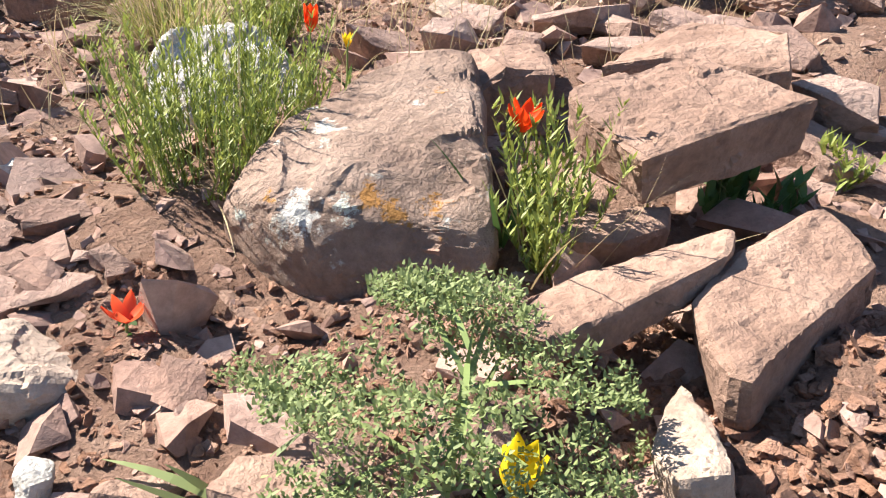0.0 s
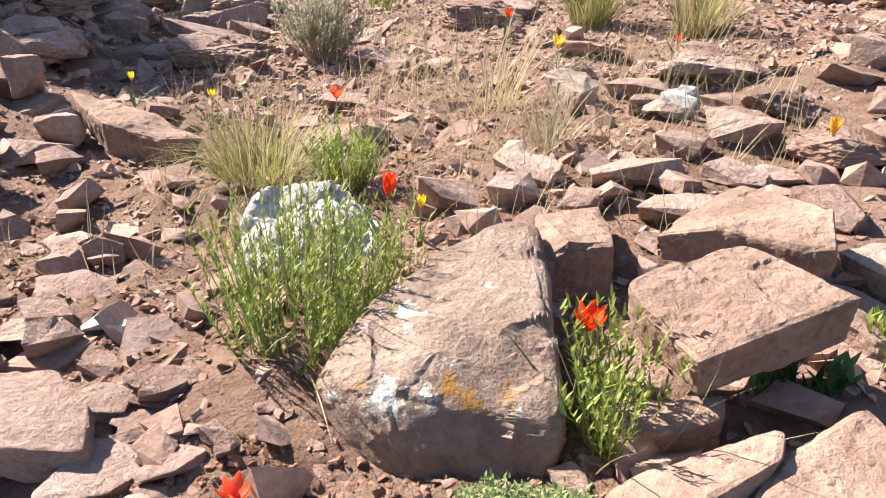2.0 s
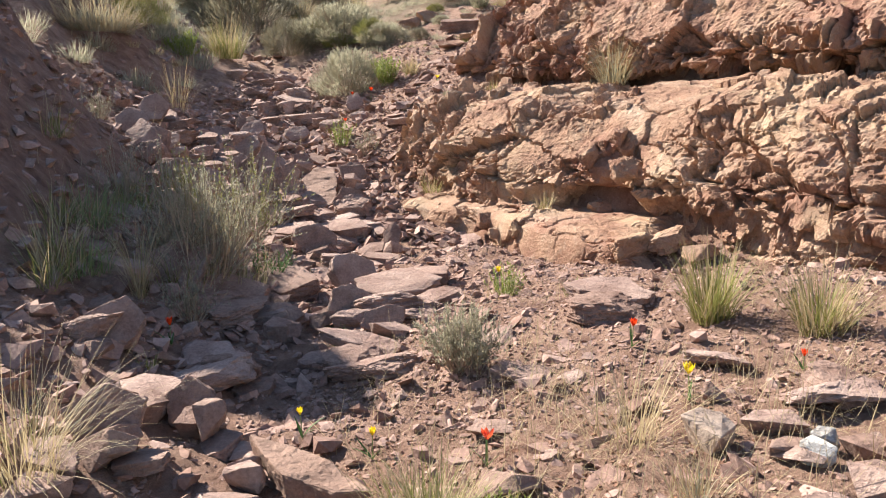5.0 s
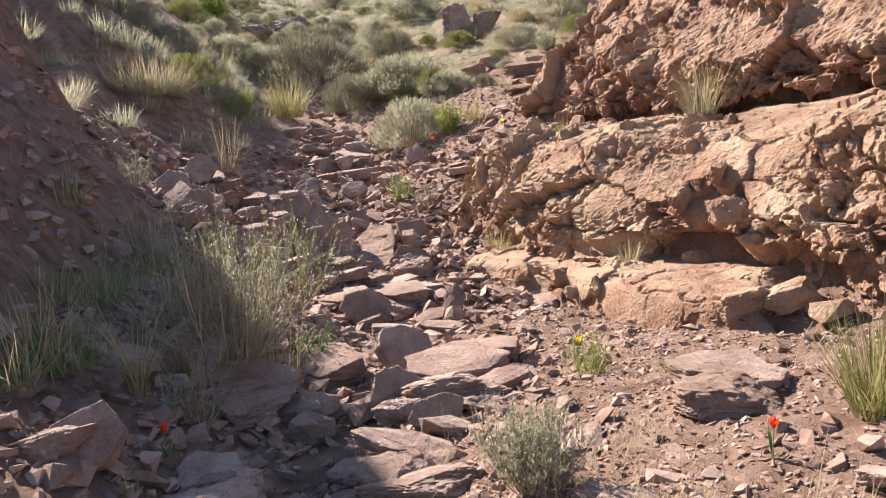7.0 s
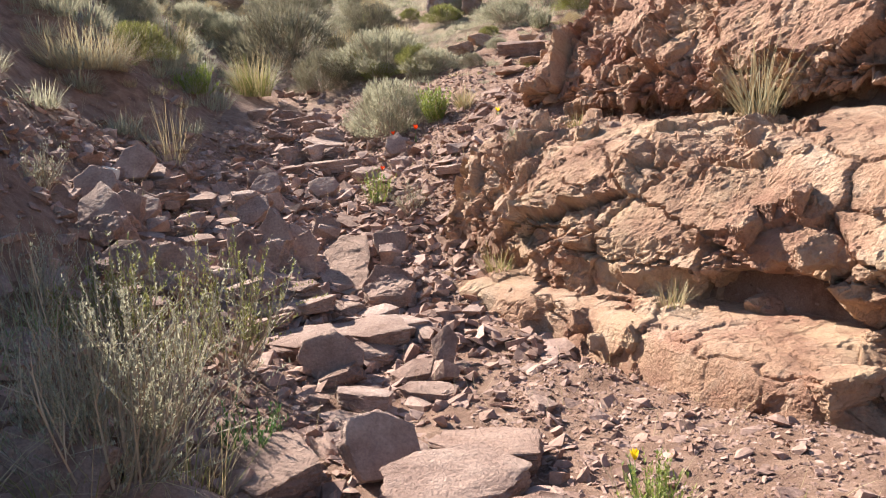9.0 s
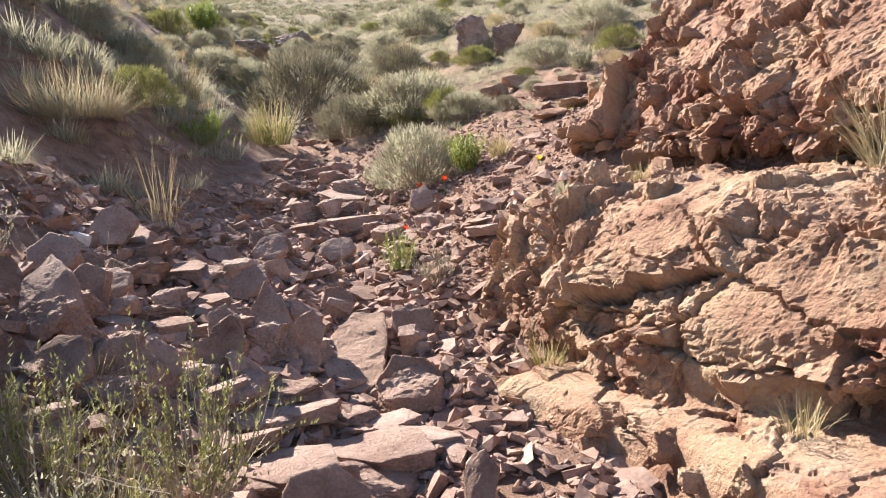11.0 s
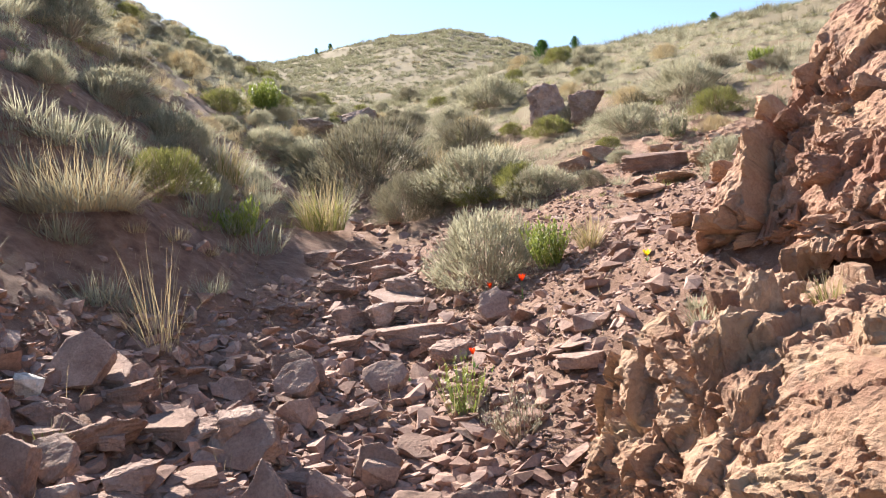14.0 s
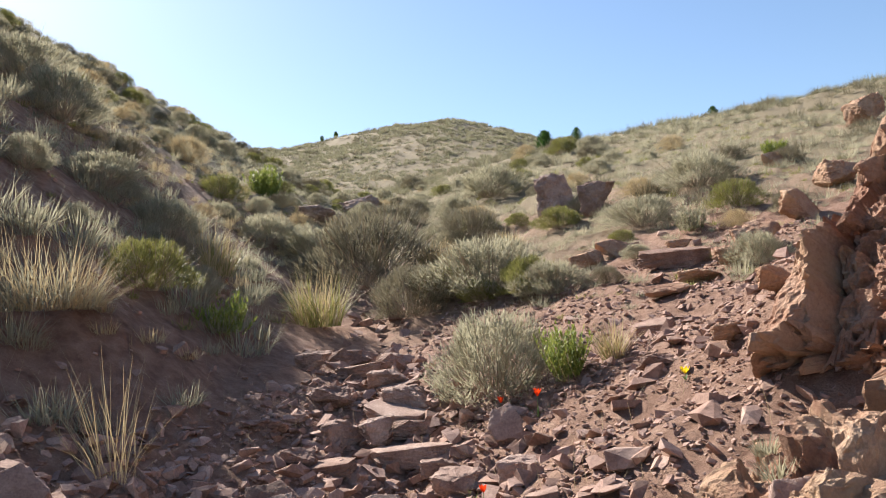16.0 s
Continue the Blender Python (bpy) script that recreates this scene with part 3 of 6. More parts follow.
# ---- plants: blades on arrays ----
def blades(base, azimuth, lean, length, width, curl, segs=4, face=None):
    """Tapered blades. base (n, 3); azimuth, lean from upright, curl (radians added along the blade), length and width (n)."""
    n = len(base)
    face = azimuth + 1.5708 if face is None else face
    side = np.stack([np.cos(face), np.sin(face), np.zeros(n)], 1)
    pos, verts = base.copy(), []
    for s in range(segs + 1):
        t = s / segs
        wd = width * (1 - t) ** 0.75 * (0.75 + 0.5 * min(t * 3, 1))
        if s == segs:
            verts.append(pos[:, None])
        else:
            verts.append(np.stack([pos - side * wd[:, None] / 2, pos + side * wd[:, None] / 2], 1))
            a = lean + curl * (t + 0.5 / segs)
            step = np.stack([np.sin(a) * np.cos(azimuth), np.sin(a) * np.sin(azimuth), np.cos(a)], 1)
            pos = pos + step * (length / segs)[:, None]
    v = np.concatenate(verts, 1)
    m = v.shape[1]
    quads = [(2 * s, 2 * s + 1, 2 * s + 3, 2 * s + 2) for s in range(segs - 1)]
    off = np.arange(n) * m
    f = [tuple(q + o for q in quad) for o in off for quad in quads]
    f += [(o + 2 * segs - 2, o + 2 * segs - 1, o + 2 * segs) for o in off]
    return v.reshape(-1, 3), f


def along(base, azimuth, lean, length, curl, t):
    """Points at share t (n, k) of curved stems, and the stems' lean there."""
    pos = np.zeros((*t.shape, 3))
    for q in range(6):
        u = t * (q + 0.5) / 6
        a = lean[:, None] + curl[:, None] * u
        pos += np.stack([np.sin(a) * np.cos(azimuth)[:, None], np.sin(a) * np.sin(azimuth)[:, None], np.cos(a)], -1) * (t / 6 * length[:, None])[..., None]
    return base[:, None] + pos, lean[:, None] + curl[:, None] * t


def join(*pieces):
    vs, fs, o = [], [], 0
    for v, f in pieces:
        vs.append(v)
        fs += [tuple(i + o for i in q) for q in f]
        o += len(v)
    return np.concatenate(vs), fs


def disc(rng, n, radius):
    r, a = radius * np.sqrt(rng.rand(n)), rng.rand(n) * 6.2832
    return np.stack([r * np.cos(a), r * np.sin(a), np.zeros(n)], 1), a


GREEN = leafy("fresh_green_leaves", (0.12, 0.16, 0.03), (0.35, 0.39, 0.09), 0.5, 0.35)
FERN = leafy("grey_green_leaflets", (0.12, 0.165, 0.055), (0.30, 0.355, 0.15), 0.6, 0.3)
SAGE = leafy("grey_green_scrub", (0.21, 0.20, 0.125), (0.44, 0.41, 0.295), 0.8, 0.5)
HILL = leafy("far_hill_scrub", (0.13, 0.13, 0.075), (0.33, 0.31, 0.205), 0.8, 0.4)
DARK = leafy("dark_scrub", (0.12, 0.11, 0.07), (0.27, 0.24, 0.165), 0.8, 0.35)
OLIVE = leafy("olive_grass", (0.11, 0.125, 0.03), (0.34, 0.32, 0.11), 0.6, 0.35)
STRAW = leafy("dry_straw", (0.30, 0.225, 0.12), (0.55, 0.45, 0.27), 0.7, 0.3)
TWIG = leafy("dry_twigs", (0.20, 0.15, 0.11), (0.46, 0.38, 0.28), 0.85, 0.0)
LEAF = leafy("broad_green_leaves", (0.04, 0.09, 0.02), (0.10, 0.18, 0.05), 0.5, 0.25)
STALK = leafy("pale_green_stalks", (0.14, 0.20, 0.06), (0.24, 0.30, 0.11), 0.5, 0.1)
RED = leafy("scarlet_petals", (0.75, 0.035, 0.006), (0.85, 0.09, 0.012), 0.45, 0.35)
ROSE = leafy("orange_rose_petals", (0.72, 0.06, 0.03), (0.82, 0.16, 0.06), 0.45, 0.35)
YELLOW = leafy("yellow_petals", (0.80, 0.58, 0.015), (0.85, 0.68, 0.03), 0.45, 0.35)
AMBER = leafy("amber_petals", (0.75, 0.36, 0.03), (0.80, 0.45, 0.05), 0.45, 0.35)


def thing(name, x, y, label, category, group="", z=None, turn=0.0, size=1.0):
    ob = new(name)
    ob.matrix_world = pose(x, y, ground_z(x, y) - 0.01 if z is None else z, 0, 0, turn) @ Matrix.Diagonal((size, size, size, 1))
    return tagged(ob, label, category, group)


def leafy_shoots(rng, n, radius, height, spread, per, leaf_l, leaf_w, stem_w, foot=0.35):
    base, a = disc(rng, n, radius * foot)
    az = a + rng.randn(n) * 0.5
    rim = np.hypot(base[:, 0], base[:, 1]) / (radius * foot)
    lean = spread * (0.15 + 0.85 * rng.rand(n)) * (0.45 + 0.55 * rim)
    length = height * (0.6 + 0.4 * rng.rand(n)) * (1.0 - 0.22 * rim * rim)
    curl = -lean * 0.6 * rng.rand(n)
    stems = blades(base, az, lean, length, np.full(n, stem_w), curl, 5, rng.rand(n) * 6.28)
    t = 0.12 + 0.88 * rng.rand(n, per)
    pts, ln = along(base, az, lean, length, curl, t)
    k = n * per
    leaves = blades(pts.reshape(k, 3), rng.rand(k) * 6.2832, 0.35 + 0.55 * rng.rand(k), leaf_l * (0.6 + 0.6 * rng.rand(k)), np.full(k, leaf_w), -0.3 + 0.6 * rng.rand(k), 2)
    return stems, leaves


def bush(x, y, label, radius, height, n, per, leaf_l, leaf_w, seed, stem=STALK, leaf=GREEN, z=None, spread=0.75, dry=0, foot=0.35):
    rng = np.random.RandomState(seed)
    ob = thing("bush", x, y, label, "bush", z=z)
    stems, leaves = leafy_shoots(rng, n, radius, height, spread, per, leaf_l, leaf_w, 0.0018 + height * 0.003, foot)
    part("branchwork", mesh_of("branchwork", *stems, stem), ob)
    part("foliage", mesh_of("foliage", *leaves, leaf), ob)
    if dry:
        base, a = disc(rng, dry, radius * 0.6)
        part("dead_growth", mesh_of("dead_growth", *blades(base, a + rng.randn(dry), 0.3 + rng.rand(dry) * 0.9, height * (0.5 + rng.rand(dry) * 0.7), np.full(dry, 0.003), rng.randn(dry) * 0.5, 5), STRAW), ob, "dry straw-coloured stalks")
    return ob


def tussock(x, y, label, radius, height, n, seed, green=OLIVE, share=0.5, droop=1.0, z=None, width=0.004, lean0=0.05, lean1=0.7, foot=0.45):
    rng = np.random.RandomState(seed)
    ob = thing("grass_tussock", x, y, label, "grass", "grass tussocks", z=z)
    for name, material, m, tall in (("green_tuft", green, int(n * share), 0.8), ("dry_tuft", STRAW, int(n * (1 - share)), 1.0)):
        if m < 1:
            continue
        base, a = disc(rng, m, radius * foot)
        az = a + rng.randn(m) * 0.6
        v = blades(base, az, lean0 + (lean1 - lean0) * rng.rand(m), height * tall * (0.45 + 0.6 * rng.rand(m)), width * (0.7 + 0.6 * rng.rand(m)), droop * rng.rand(m) ** 1.5, 5)
        part(name, mesh_of(name, *v, material), ob)
    return ob


def twig_shrub(x, y, label, radius, height, n, seed, leaf=SAGE, leaves=12, z=None, twig=TWIG, leaf_l=0.014):
    """A shrub of forking bare twigs with small grey leaves."""
    if y > 10.5:
        return dome_shrub(x, y, label, radius, height, seed, "dark" if "dark" in label or "brown" in label else "sage")
    rng = np.random.RandomState(seed)
    ob = thing("shrub", x, y, label, "shrub", "grey shrubs", z=z)
    base, a = disc(rng, n, radius * 0.25)
    az, lean = a + rng.randn(n) * 0.5, 0.1 + 0.85 * rng.rand(n)
    length, curl = height * (0.55 + 0.5 * rng.rand(n)), -0.4 * rng.rand(n)
    main = blades(base, az, lean, length, np.full(n, 0.004 + 0.008 * height), curl, 4, rng.rand(n) * 6.28)
    t = 0.25 + 0.7 * rng.rand(n, 5)
    pts, ln = along(base, az, lean, length, curl, t)
    k = n * 5
    saz, sl = np.repeat(az, 5) + rng.randn(k) * 0.9, np.clip(ln.reshape(-1) + rng.randn(k) * 0.45, 0, 1.5)
    slen = np.repeat(length, 5) * (0.2 + 0.3 * rng.rand(k))
    sub = blades(pts.reshape(k, 3), saz, sl, slen, np.full(k, 0.002 + 0.004 * height), -0.4 * rng.rand(k), 3, rng.rand(k) * 6.28)
    part("branchwork", mesh_of("branchwork", *join(main, sub), twig), ob)
    if leaves:
        t2 = 0.2 + 0.8 * rng.rand(k, leaves)
        p2, _ = along(pts.reshape(k, 3), saz, sl, slen, np.zeros(k), t2)
        q = k * leaves
        lv = blades(p2.reshape(q, 3), rng.rand(q) * 6.28, 0.2 + rng.rand(q), leaf_l * (0.6 + 0.8 * rng.rand(q)), np.full(q, leaf_l * 0.35), np.zeros(q), 2)
        part("foliage", mesh_of("foliage", *lv, leaf), ob)
    return ob


DOMES = {}


def dome(kind, leaf, twig, seed, fine):
    """A rounded shrub one metre across and high, shared by all shrubs of its kind: foliage and the twigs in it."""
    rng = np.random.RandomState(seed)
    n = 9000
    a, h = rng.rand(n) * 6.2832, rng.rand(n)
    lump = 1 + 0.22 * np.sin(a * 3 + seed) + 0.14 * np.sin(a * 7 + 2 * seed) + 0.2 * np.sin(h * 9 + a * 2 + seed)
    rad = 0.5 * lump * np.sqrt(1 - (h * 0.95) ** 2) * (0.55 + 0.45 * rng.rand(n) ** 0.4)
    base = np.stack([rad * np.cos(a), rad * np.sin(a), 0.72 * h * (0.8 + 0.3 * rng.rand(n))], 1)
    lv = blades(base, a + rng.randn(n) * 0.7, (1 - h) * 0.7 + 0.8 * rng.rand(n), 0.03 + 0.085 * rng.rand(n), 0.42 * fine * (0.6 + 0.8 * rng.rand(n)), 0.5 * rng.randn(n), 2, rng.rand(n) * 6.28)
    m = 150
    b2, a2 = disc(rng, m, 0.16)
    tw = blades(b2, a2 + rng.randn(m) * 0.5, 0.1 + 0.9 * rng.rand(m), 0.6 + 0.45 * rng.rand(m), np.full(m, 0.010), -0.3 * rng.rand(m), 4, rng.rand(m) * 6.28)
    return mesh_of("foliage", *lv, leaf), mesh_of("branchwork", *tw, twig)


def dome_shrub(x, y, label, radius, height, seed, kind="sage"):
    if not DOMES:
        for k, leaf, twig, fine in (("sage", SAGE, TWIG, 0.022), ("dark", DARK, TWIG, 0.020), ("straw", STRAW, STRAW, 0.013), ("green", OLIVE, TWIG, 0.024)):
            for i in range(3):
                DOMES[k, i] = dome(k, leaf, twig, 700 + 10 * i + len(DOMES), fine)
    foliage, twigs = DOMES[kind, seed % 3]
    ob = new("shrub")
    ob.matrix_world = pose(x, y, ground_z(x, y) - 0.04 * height, 0, 0, (seed * 137) % 360) @ Matrix.Diagonal((radius * 2, radius * 2, height * 1.05, 1))
    tagged(ob, label, "shrub", "grey shrubs")
    part("foliage", foliage, ob)
    part("branchwork", twigs, ob)
    return ob


def tulip(x, y, z, label, petal, size, opening, stem=0.12, leaves=3, seed=0, lean=0.1):
    """A wild tulip; z is the height of the bottom of its flower."""
    rng = np.random.RandomState(seed)
    foot = ground_z(x, y) if z is None else z - stem
    ob = new("tulip")
    ob.matrix_world = pose(x, y, foot, math.degrees(lean) * 0.5, 0, rng.rand() * 360)
    tagged(ob, label, "flower", "wild tulips")
    ring6 = np.linspace(0, 6.2832, 7)[:6]
    rows = np.linspace(0, stem, 6)
    tube = np.concatenate([np.stack([0.0018 * np.cos(ring6), 0.0018 * np.sin(ring6), np.full(6, h)], 1) for h in rows])
    part("stem", mesh_of("stem", tube, grid_faces(6, 6, True), STALK, True), ob)
    for i in range(6):
        a = i * 1.0472 + 0.1 * rng.randn()
        inner = 0.86 if i % 2 else 1.0
        v = []
        for s in range(7):
            t = s / 6
            out = size * (0.10 + opening * (0.62 * t ** 1.6 + 0.22 * math.sin(t * 3.0))) * inner
            up = size * (1.0 - 0.25 * opening) * t
            wd = size * 0.52 * math.sin(min(0.18 + t * 2.95, 3.14)) ** 0.8 * (1 - 0.35 * t)
            for q in (-1, -0.5, 0, 0.5, 1):
                rad = out - 0.10 * size * q * q * (1 - t * 0.5)
                v.append((rad * math.cos(a) - wd * 0.5 * q * math.sin(a), rad * math.sin(a) + wd * 0.5 * q * math.cos(a), stem + up + 0.03 * size * q * q))
        part("petal", mesh_of("petal", np.array(v), grid_faces(7, 5), petal, True), ob)
    for i in range(leaves):
        a = np.array([rng.rand() * 6.28])
        lv = blades(np.array([[0.0, 0.0, 0.005]]), a, np.array([0.45 + 0.4 * rng.rand()]), np.array([stem * (0.8 + 0.5 * rng.rand())]), np.array([0.009 + 0.006 * rng.rand()]), np.array([0.7 * rng.rand()]), 6)
        part("leaf", mesh_of("leaf", *lv, LEAF, True), ob)
    return ob


def feathery_plant(x, y, label, reach, seed, z=None):
    """A low plant of the carrot kind: a stalk and finely cut fronds."""
    rng = np.random.RandomState(seed)
    ob = thing("feathery_plant", x, y, label, "plant", z=z)
    one = lambda q: np.array([float(q)])
    main = (np.zeros((1, 3)), one(1.2), one(0.15), one(reach * 0.85), one(0.0))
    part("stalk", mesh_of("stalk", *blades(main[0], main[1], main[2], main[3], one(0.010), main[4], 6), STALK), ob)
    for i in range(12):
        start, _ = along(*main[:4], main[4], np.array([[0.15 + 0.065 * i]]))
        az = one(i * 2.4 + 0.4 * rng.randn())
        lean, ln, cu = one(1.0 + 0.35 * rng.rand()), one(reach * (1.0 - 0.045 * i)), one(0.5 + 0.4 * rng.rand())
        rib = blades(start[0], az, lean, ln, one(0.006), cu, 6)
        frond = part("frond", mesh_of("frond", *rib, STALK), ob)
        t = np.linspace(0.3, 1.0, 8)[None]
        pts, _ = along(start[0], az, lean, ln, cu, t)
        piece = []
        for k in range(8):
            for sgn in (-1, 1):
                wlen = reach * 0.26 * (1.15 - t[0, k]) * (0.8 + 0.4 * rng.rand()) + 0.012
                saz = one(az[0] + sgn * (1.0 + 0.2 * rng.randn()))
                tt = np.linspace(0.2, 1.0, 4)[None]
                sp, _ = along(pts[0, k:k + 1], saz, one(1.25), one(wlen), one(0.1), tt)
                m = 4 * 14
                b = np.repeat(sp[0], 14, 0) + rng.randn(m, 3) * 0.0042
                piece.append(blades(b, rng.rand(m) * 6.28, 0.3 + 1.1 * rng.rand(m), 0.0038 + 0.0045 * rng.rand(m), np.full(m, 0.0036), np.zeros(m), 2))
        part("leafage", mesh_of("leafage", *join(*piece), FERN), frond)
    return ob


# ---- the large rocks ----
hull("sandstone_boulder", "large grey-brown sandstone boulder with white and orange lichen", [(-0.06, 0.93, 0.535), (0.02, 1.31, 0.575), (0.05, 1.27, 0.56), (-0.228, 0.994, 0.521), (-0.15, 1.13, 0.545), (0.065, 0.95, 0.54), (0.085, 0.82, 0.475), (-0.16, 0.825, 0.495), (-0.27, 0.90, 0.455), (-0.29, 0.93, 0.41), (-0.12, 0.79, 0.40), (0.05, 0.78, 0.38), (-0.10, 0.83, 0.28), (0.05, 0.84, 0.28), (-0.25, 0.90, 0.33), (0.09, 0.95, 0.28), (0.05, 1.28, 0.35), (-0.2, 1.1, 0.35)], BOULDER, 0.02, 0.011)
hull("limestone_boulder", "rough white limestone boulder behind a green bush", [(-0.56, 1.43, 0.44), (-0.53, 1.5, 0.50), (-0.46, 1.53, 0.515), (-0.36, 1.55, 0.50), (-0.27, 1.5, 0.47), (-0.22, 1.43, 0.42), (-0.24, 1.36, 0.36), (-0.40, 1.34, 0.40), (-0.53, 1.36, 0.38), (-0.55, 1.4, 0.30), (-0.25, 1.38, 0.30), (-0.4, 1.62, 0.34), (-0.40, 1.33, 0.29)], WHITE, 0.02, 0.03)
slab('sandstone_block', 'brown sandstone block split off beside the lichened boulder', [(0.042, 1.370, 0.548), (0.174, 1.444, 0.551), (0.178, 1.235, 0.554), (0.102, 1.211, 0.550), (0.056, 1.187, 0.532)], 0.140, HERO, 0.015)
slab('flat_rock', 'thick buff sandstone slab resting on smaller rocks', [(0.159, 1.000, 0.606), (0.179, 0.955, 0.579), (0.229, 0.835, 0.581), (0.342, 0.888, 0.612), (0.468, 0.955, 0.637), (0.389, 1.066, 0.634), (0.347, 1.113, 0.634), (0.290, 1.094, 0.622)], 0.078, HERO, 0.012)
slab('flat_rock', 'broad flat pinkish sandstone slab among the rocks', [(0.249, 1.287, 0.558), (0.353, 1.270, 0.586), (0.474, 1.197, 0.587), (0.517, 1.184, 0.603), (0.539, 1.284, 0.642), (0.445, 1.501, 0.591), (0.303, 1.371, 0.557)], 0.060, HERO, 0.010)
slab('flat_rock', 'thin reddish sandstone slab leaning towards the path', [(0.060, 0.618, 0.491), (0.111, 0.600, 0.493), (0.160, 0.623, 0.497), (0.189, 0.645, 0.505), (0.310, 0.726, 0.531), (0.330, 0.779, 0.535), (0.265, 0.768, 0.510), (0.147, 0.725, 0.482), (0.083, 0.670, 0.491)], 0.035, HERO, 0.006)
slab('sandstone_block', 'buff sandstone block with a worn rounded edge', [(0.263, 0.679, 0.502), (0.328, 0.761, 0.520), (0.439, 0.823, 0.559), (0.453, 0.775, 0.552), (0.463, 0.713, 0.543), (0.394, 0.654, 0.524), (0.315, 0.583, 0.509), (0.289, 0.551, 0.501), (0.271, 0.568, 0.494), (0.260, 0.624, 0.493)], 0.065, HERO, 0.014)
slab('sandstone_rock', 'brown sandstone rock wedged under a slab', [(0.107, 0.971, 0.508), (0.171, 0.987, 0.515), (0.226, 0.930, 0.513), (0.213, 0.882, 0.500), (0.149, 0.897, 0.503)], 0.060, HERO, 0.008)
slab('sandstone_rock', 'brown wedge of sandstone under the thick slab', [(0.135, 0.893, 0.491), (0.215, 0.870, 0.499), (0.292, 0.887, 0.509), (0.280, 0.840, 0.501), (0.222, 0.816, 0.487), (0.159, 0.825, 0.476)], 0.090, HERO, 0.010)
slab('flat_rock', 'grey-brown sandstone slab leaning on the boulder', [(-0.329, 0.904, 0.387), (-0.289, 0.925, 0.400), (-0.222, 0.857, 0.374), (-0.145, 0.784, 0.350), (-0.164, 0.745, 0.354), (-0.236, 0.798, 0.365), (-0.288, 0.853, 0.379)], 0.050, HERO, 0.010)
slab('limestone_rock', 'pale cream rock below the feathery green plant', [(-0.126, 0.740, 0.371), (-0.099, 0.789, 0.365), (-0.050, 0.774, 0.371), (-0.004, 0.706, 0.378), (0.036, 0.649, 0.388), (0.002, 0.625, 0.389), (-0.077, 0.629, 0.384), (-0.108, 0.661, 0.380)], 0.080, PALE, 0.012)
slab('limestone_rock', 'pale grey broken rock at the edge of the soil', [(0.244, 0.599, 0.467), (0.248, 0.574, 0.471), (0.252, 0.487, 0.485), (0.245, 0.452, 0.490), (0.203, 0.450, 0.482), (0.194, 0.496, 0.466), (0.217, 0.555, 0.465)], 0.070, PALE, 0.010)
slab('sandstone_rock', 'flat brown rock in the stony soil', [(-0.176, 0.483, 0.402), (-0.155, 0.530, 0.397), (-0.108, 0.549, 0.391), (-0.065, 0.533, 0.397), (-0.061, 0.475, 0.409), (-0.110, 0.462, 0.405)], 0.050, HERO, 0.010)
slab('sandstone_rock', 'pinkish flat rock in the stony soil', [(-0.276, 0.489, 0.379), (-0.268, 0.515, 0.370), (-0.209, 0.536, 0.365), (-0.198, 0.517, 0.371), (-0.217, 0.486, 0.378)], 0.030, HERO, 0.008)
slab('limestone_rock', 'small white limestone rock on the soil', [(-0.360, 0.527, 0.359), (-0.361, 0.553, 0.354), (-0.332, 0.552, 0.351), (-0.319, 0.521, 0.358), (-0.333, 0.503, 0.365)], 0.040, WHITE, 0.008)
slab('limestone_rock', 'grey-white speckled rock beside the red flower', [(-0.462, 0.671, 0.375), (-0.476, 0.723, 0.381), (-0.452, 0.749, 0.377), (-0.406, 0.725, 0.363), (-0.353, 0.691, 0.355), (-0.340, 0.651, 0.350), (-0.384, 0.623, 0.362), (-0.424, 0.609, 0.376)], 0.130, PALE, 0.020)
slab('standing_rock', 'tall dark brown rock standing on end among the scree', [(-1.384, 1.527, 0.328), (-1.434, 1.656, 0.391), (-1.405, 1.766, 0.446), (-1.344, 1.878, 0.467), (-1.323, 1.825, 0.364), (-1.277, 1.710, 0.276), (-1.312, 1.573, 0.313)], 0.160, HERO, 0.012)
slab('flat_rock', 'long buff sandstone slab lying in the scree', [(-1.388, 2.376, 0.418), (-1.224, 2.336, 0.406), (-1.036, 2.244, 0.403), (-0.847, 2.067, 0.407), (-0.970, 2.062, 0.393), (-1.165, 2.132, 0.403), (-1.290, 2.249, 0.414)], 0.090, HERO, 0.010)
slab('flat_rock', 'flat brown sandstone slab in the stony ground', [(-0.838, 0.904, 0.255), (-0.764, 1.020, 0.231), (-0.585, 1.027, 0.234), (-0.540, 0.993, 0.238), (-0.573, 0.935, 0.237), (-0.722, 0.875, 0.256)], 0.050, HERO, 0.010)
slab('flat_rock', 'flat dark sandstone slab in the stony ground', [(-1.123, 0.997, 0.213), (-1.085, 1.040, 0.204), (-0.871, 1.049, 0.205), (-0.837, 0.986, 0.210), (-0.941, 0.898, 0.233), (-1.020, 0.872, 0.244)], 0.060, HERO, 0.010)
slab('flat_rock', 'tall upright brown sandstone slab in the gully', [(-3.062, 7.277, 0.633), (-3.131, 7.545, 0.734), (-3.079, 7.807, 0.821), (-2.887, 7.855, 0.817), (-2.773, 7.577, 0.707), (-2.654, 7.182, 0.556), (-2.748, 7.057, 0.522), (-2.926, 6.997, 0.520)], 0.130, HERO, 0.012)
slab('sandstone_block', 'squared ochre sandstone block at the end of the ledge', [(-2.258, 7.257, 0.471), (-2.214, 7.284, 0.567), (-1.905, 7.169, 0.593), (-1.920, 7.123, 0.481), (-1.999, 7.090, 0.343), (-2.217, 7.187, 0.357)], 0.160, CLIFF, 0.012)

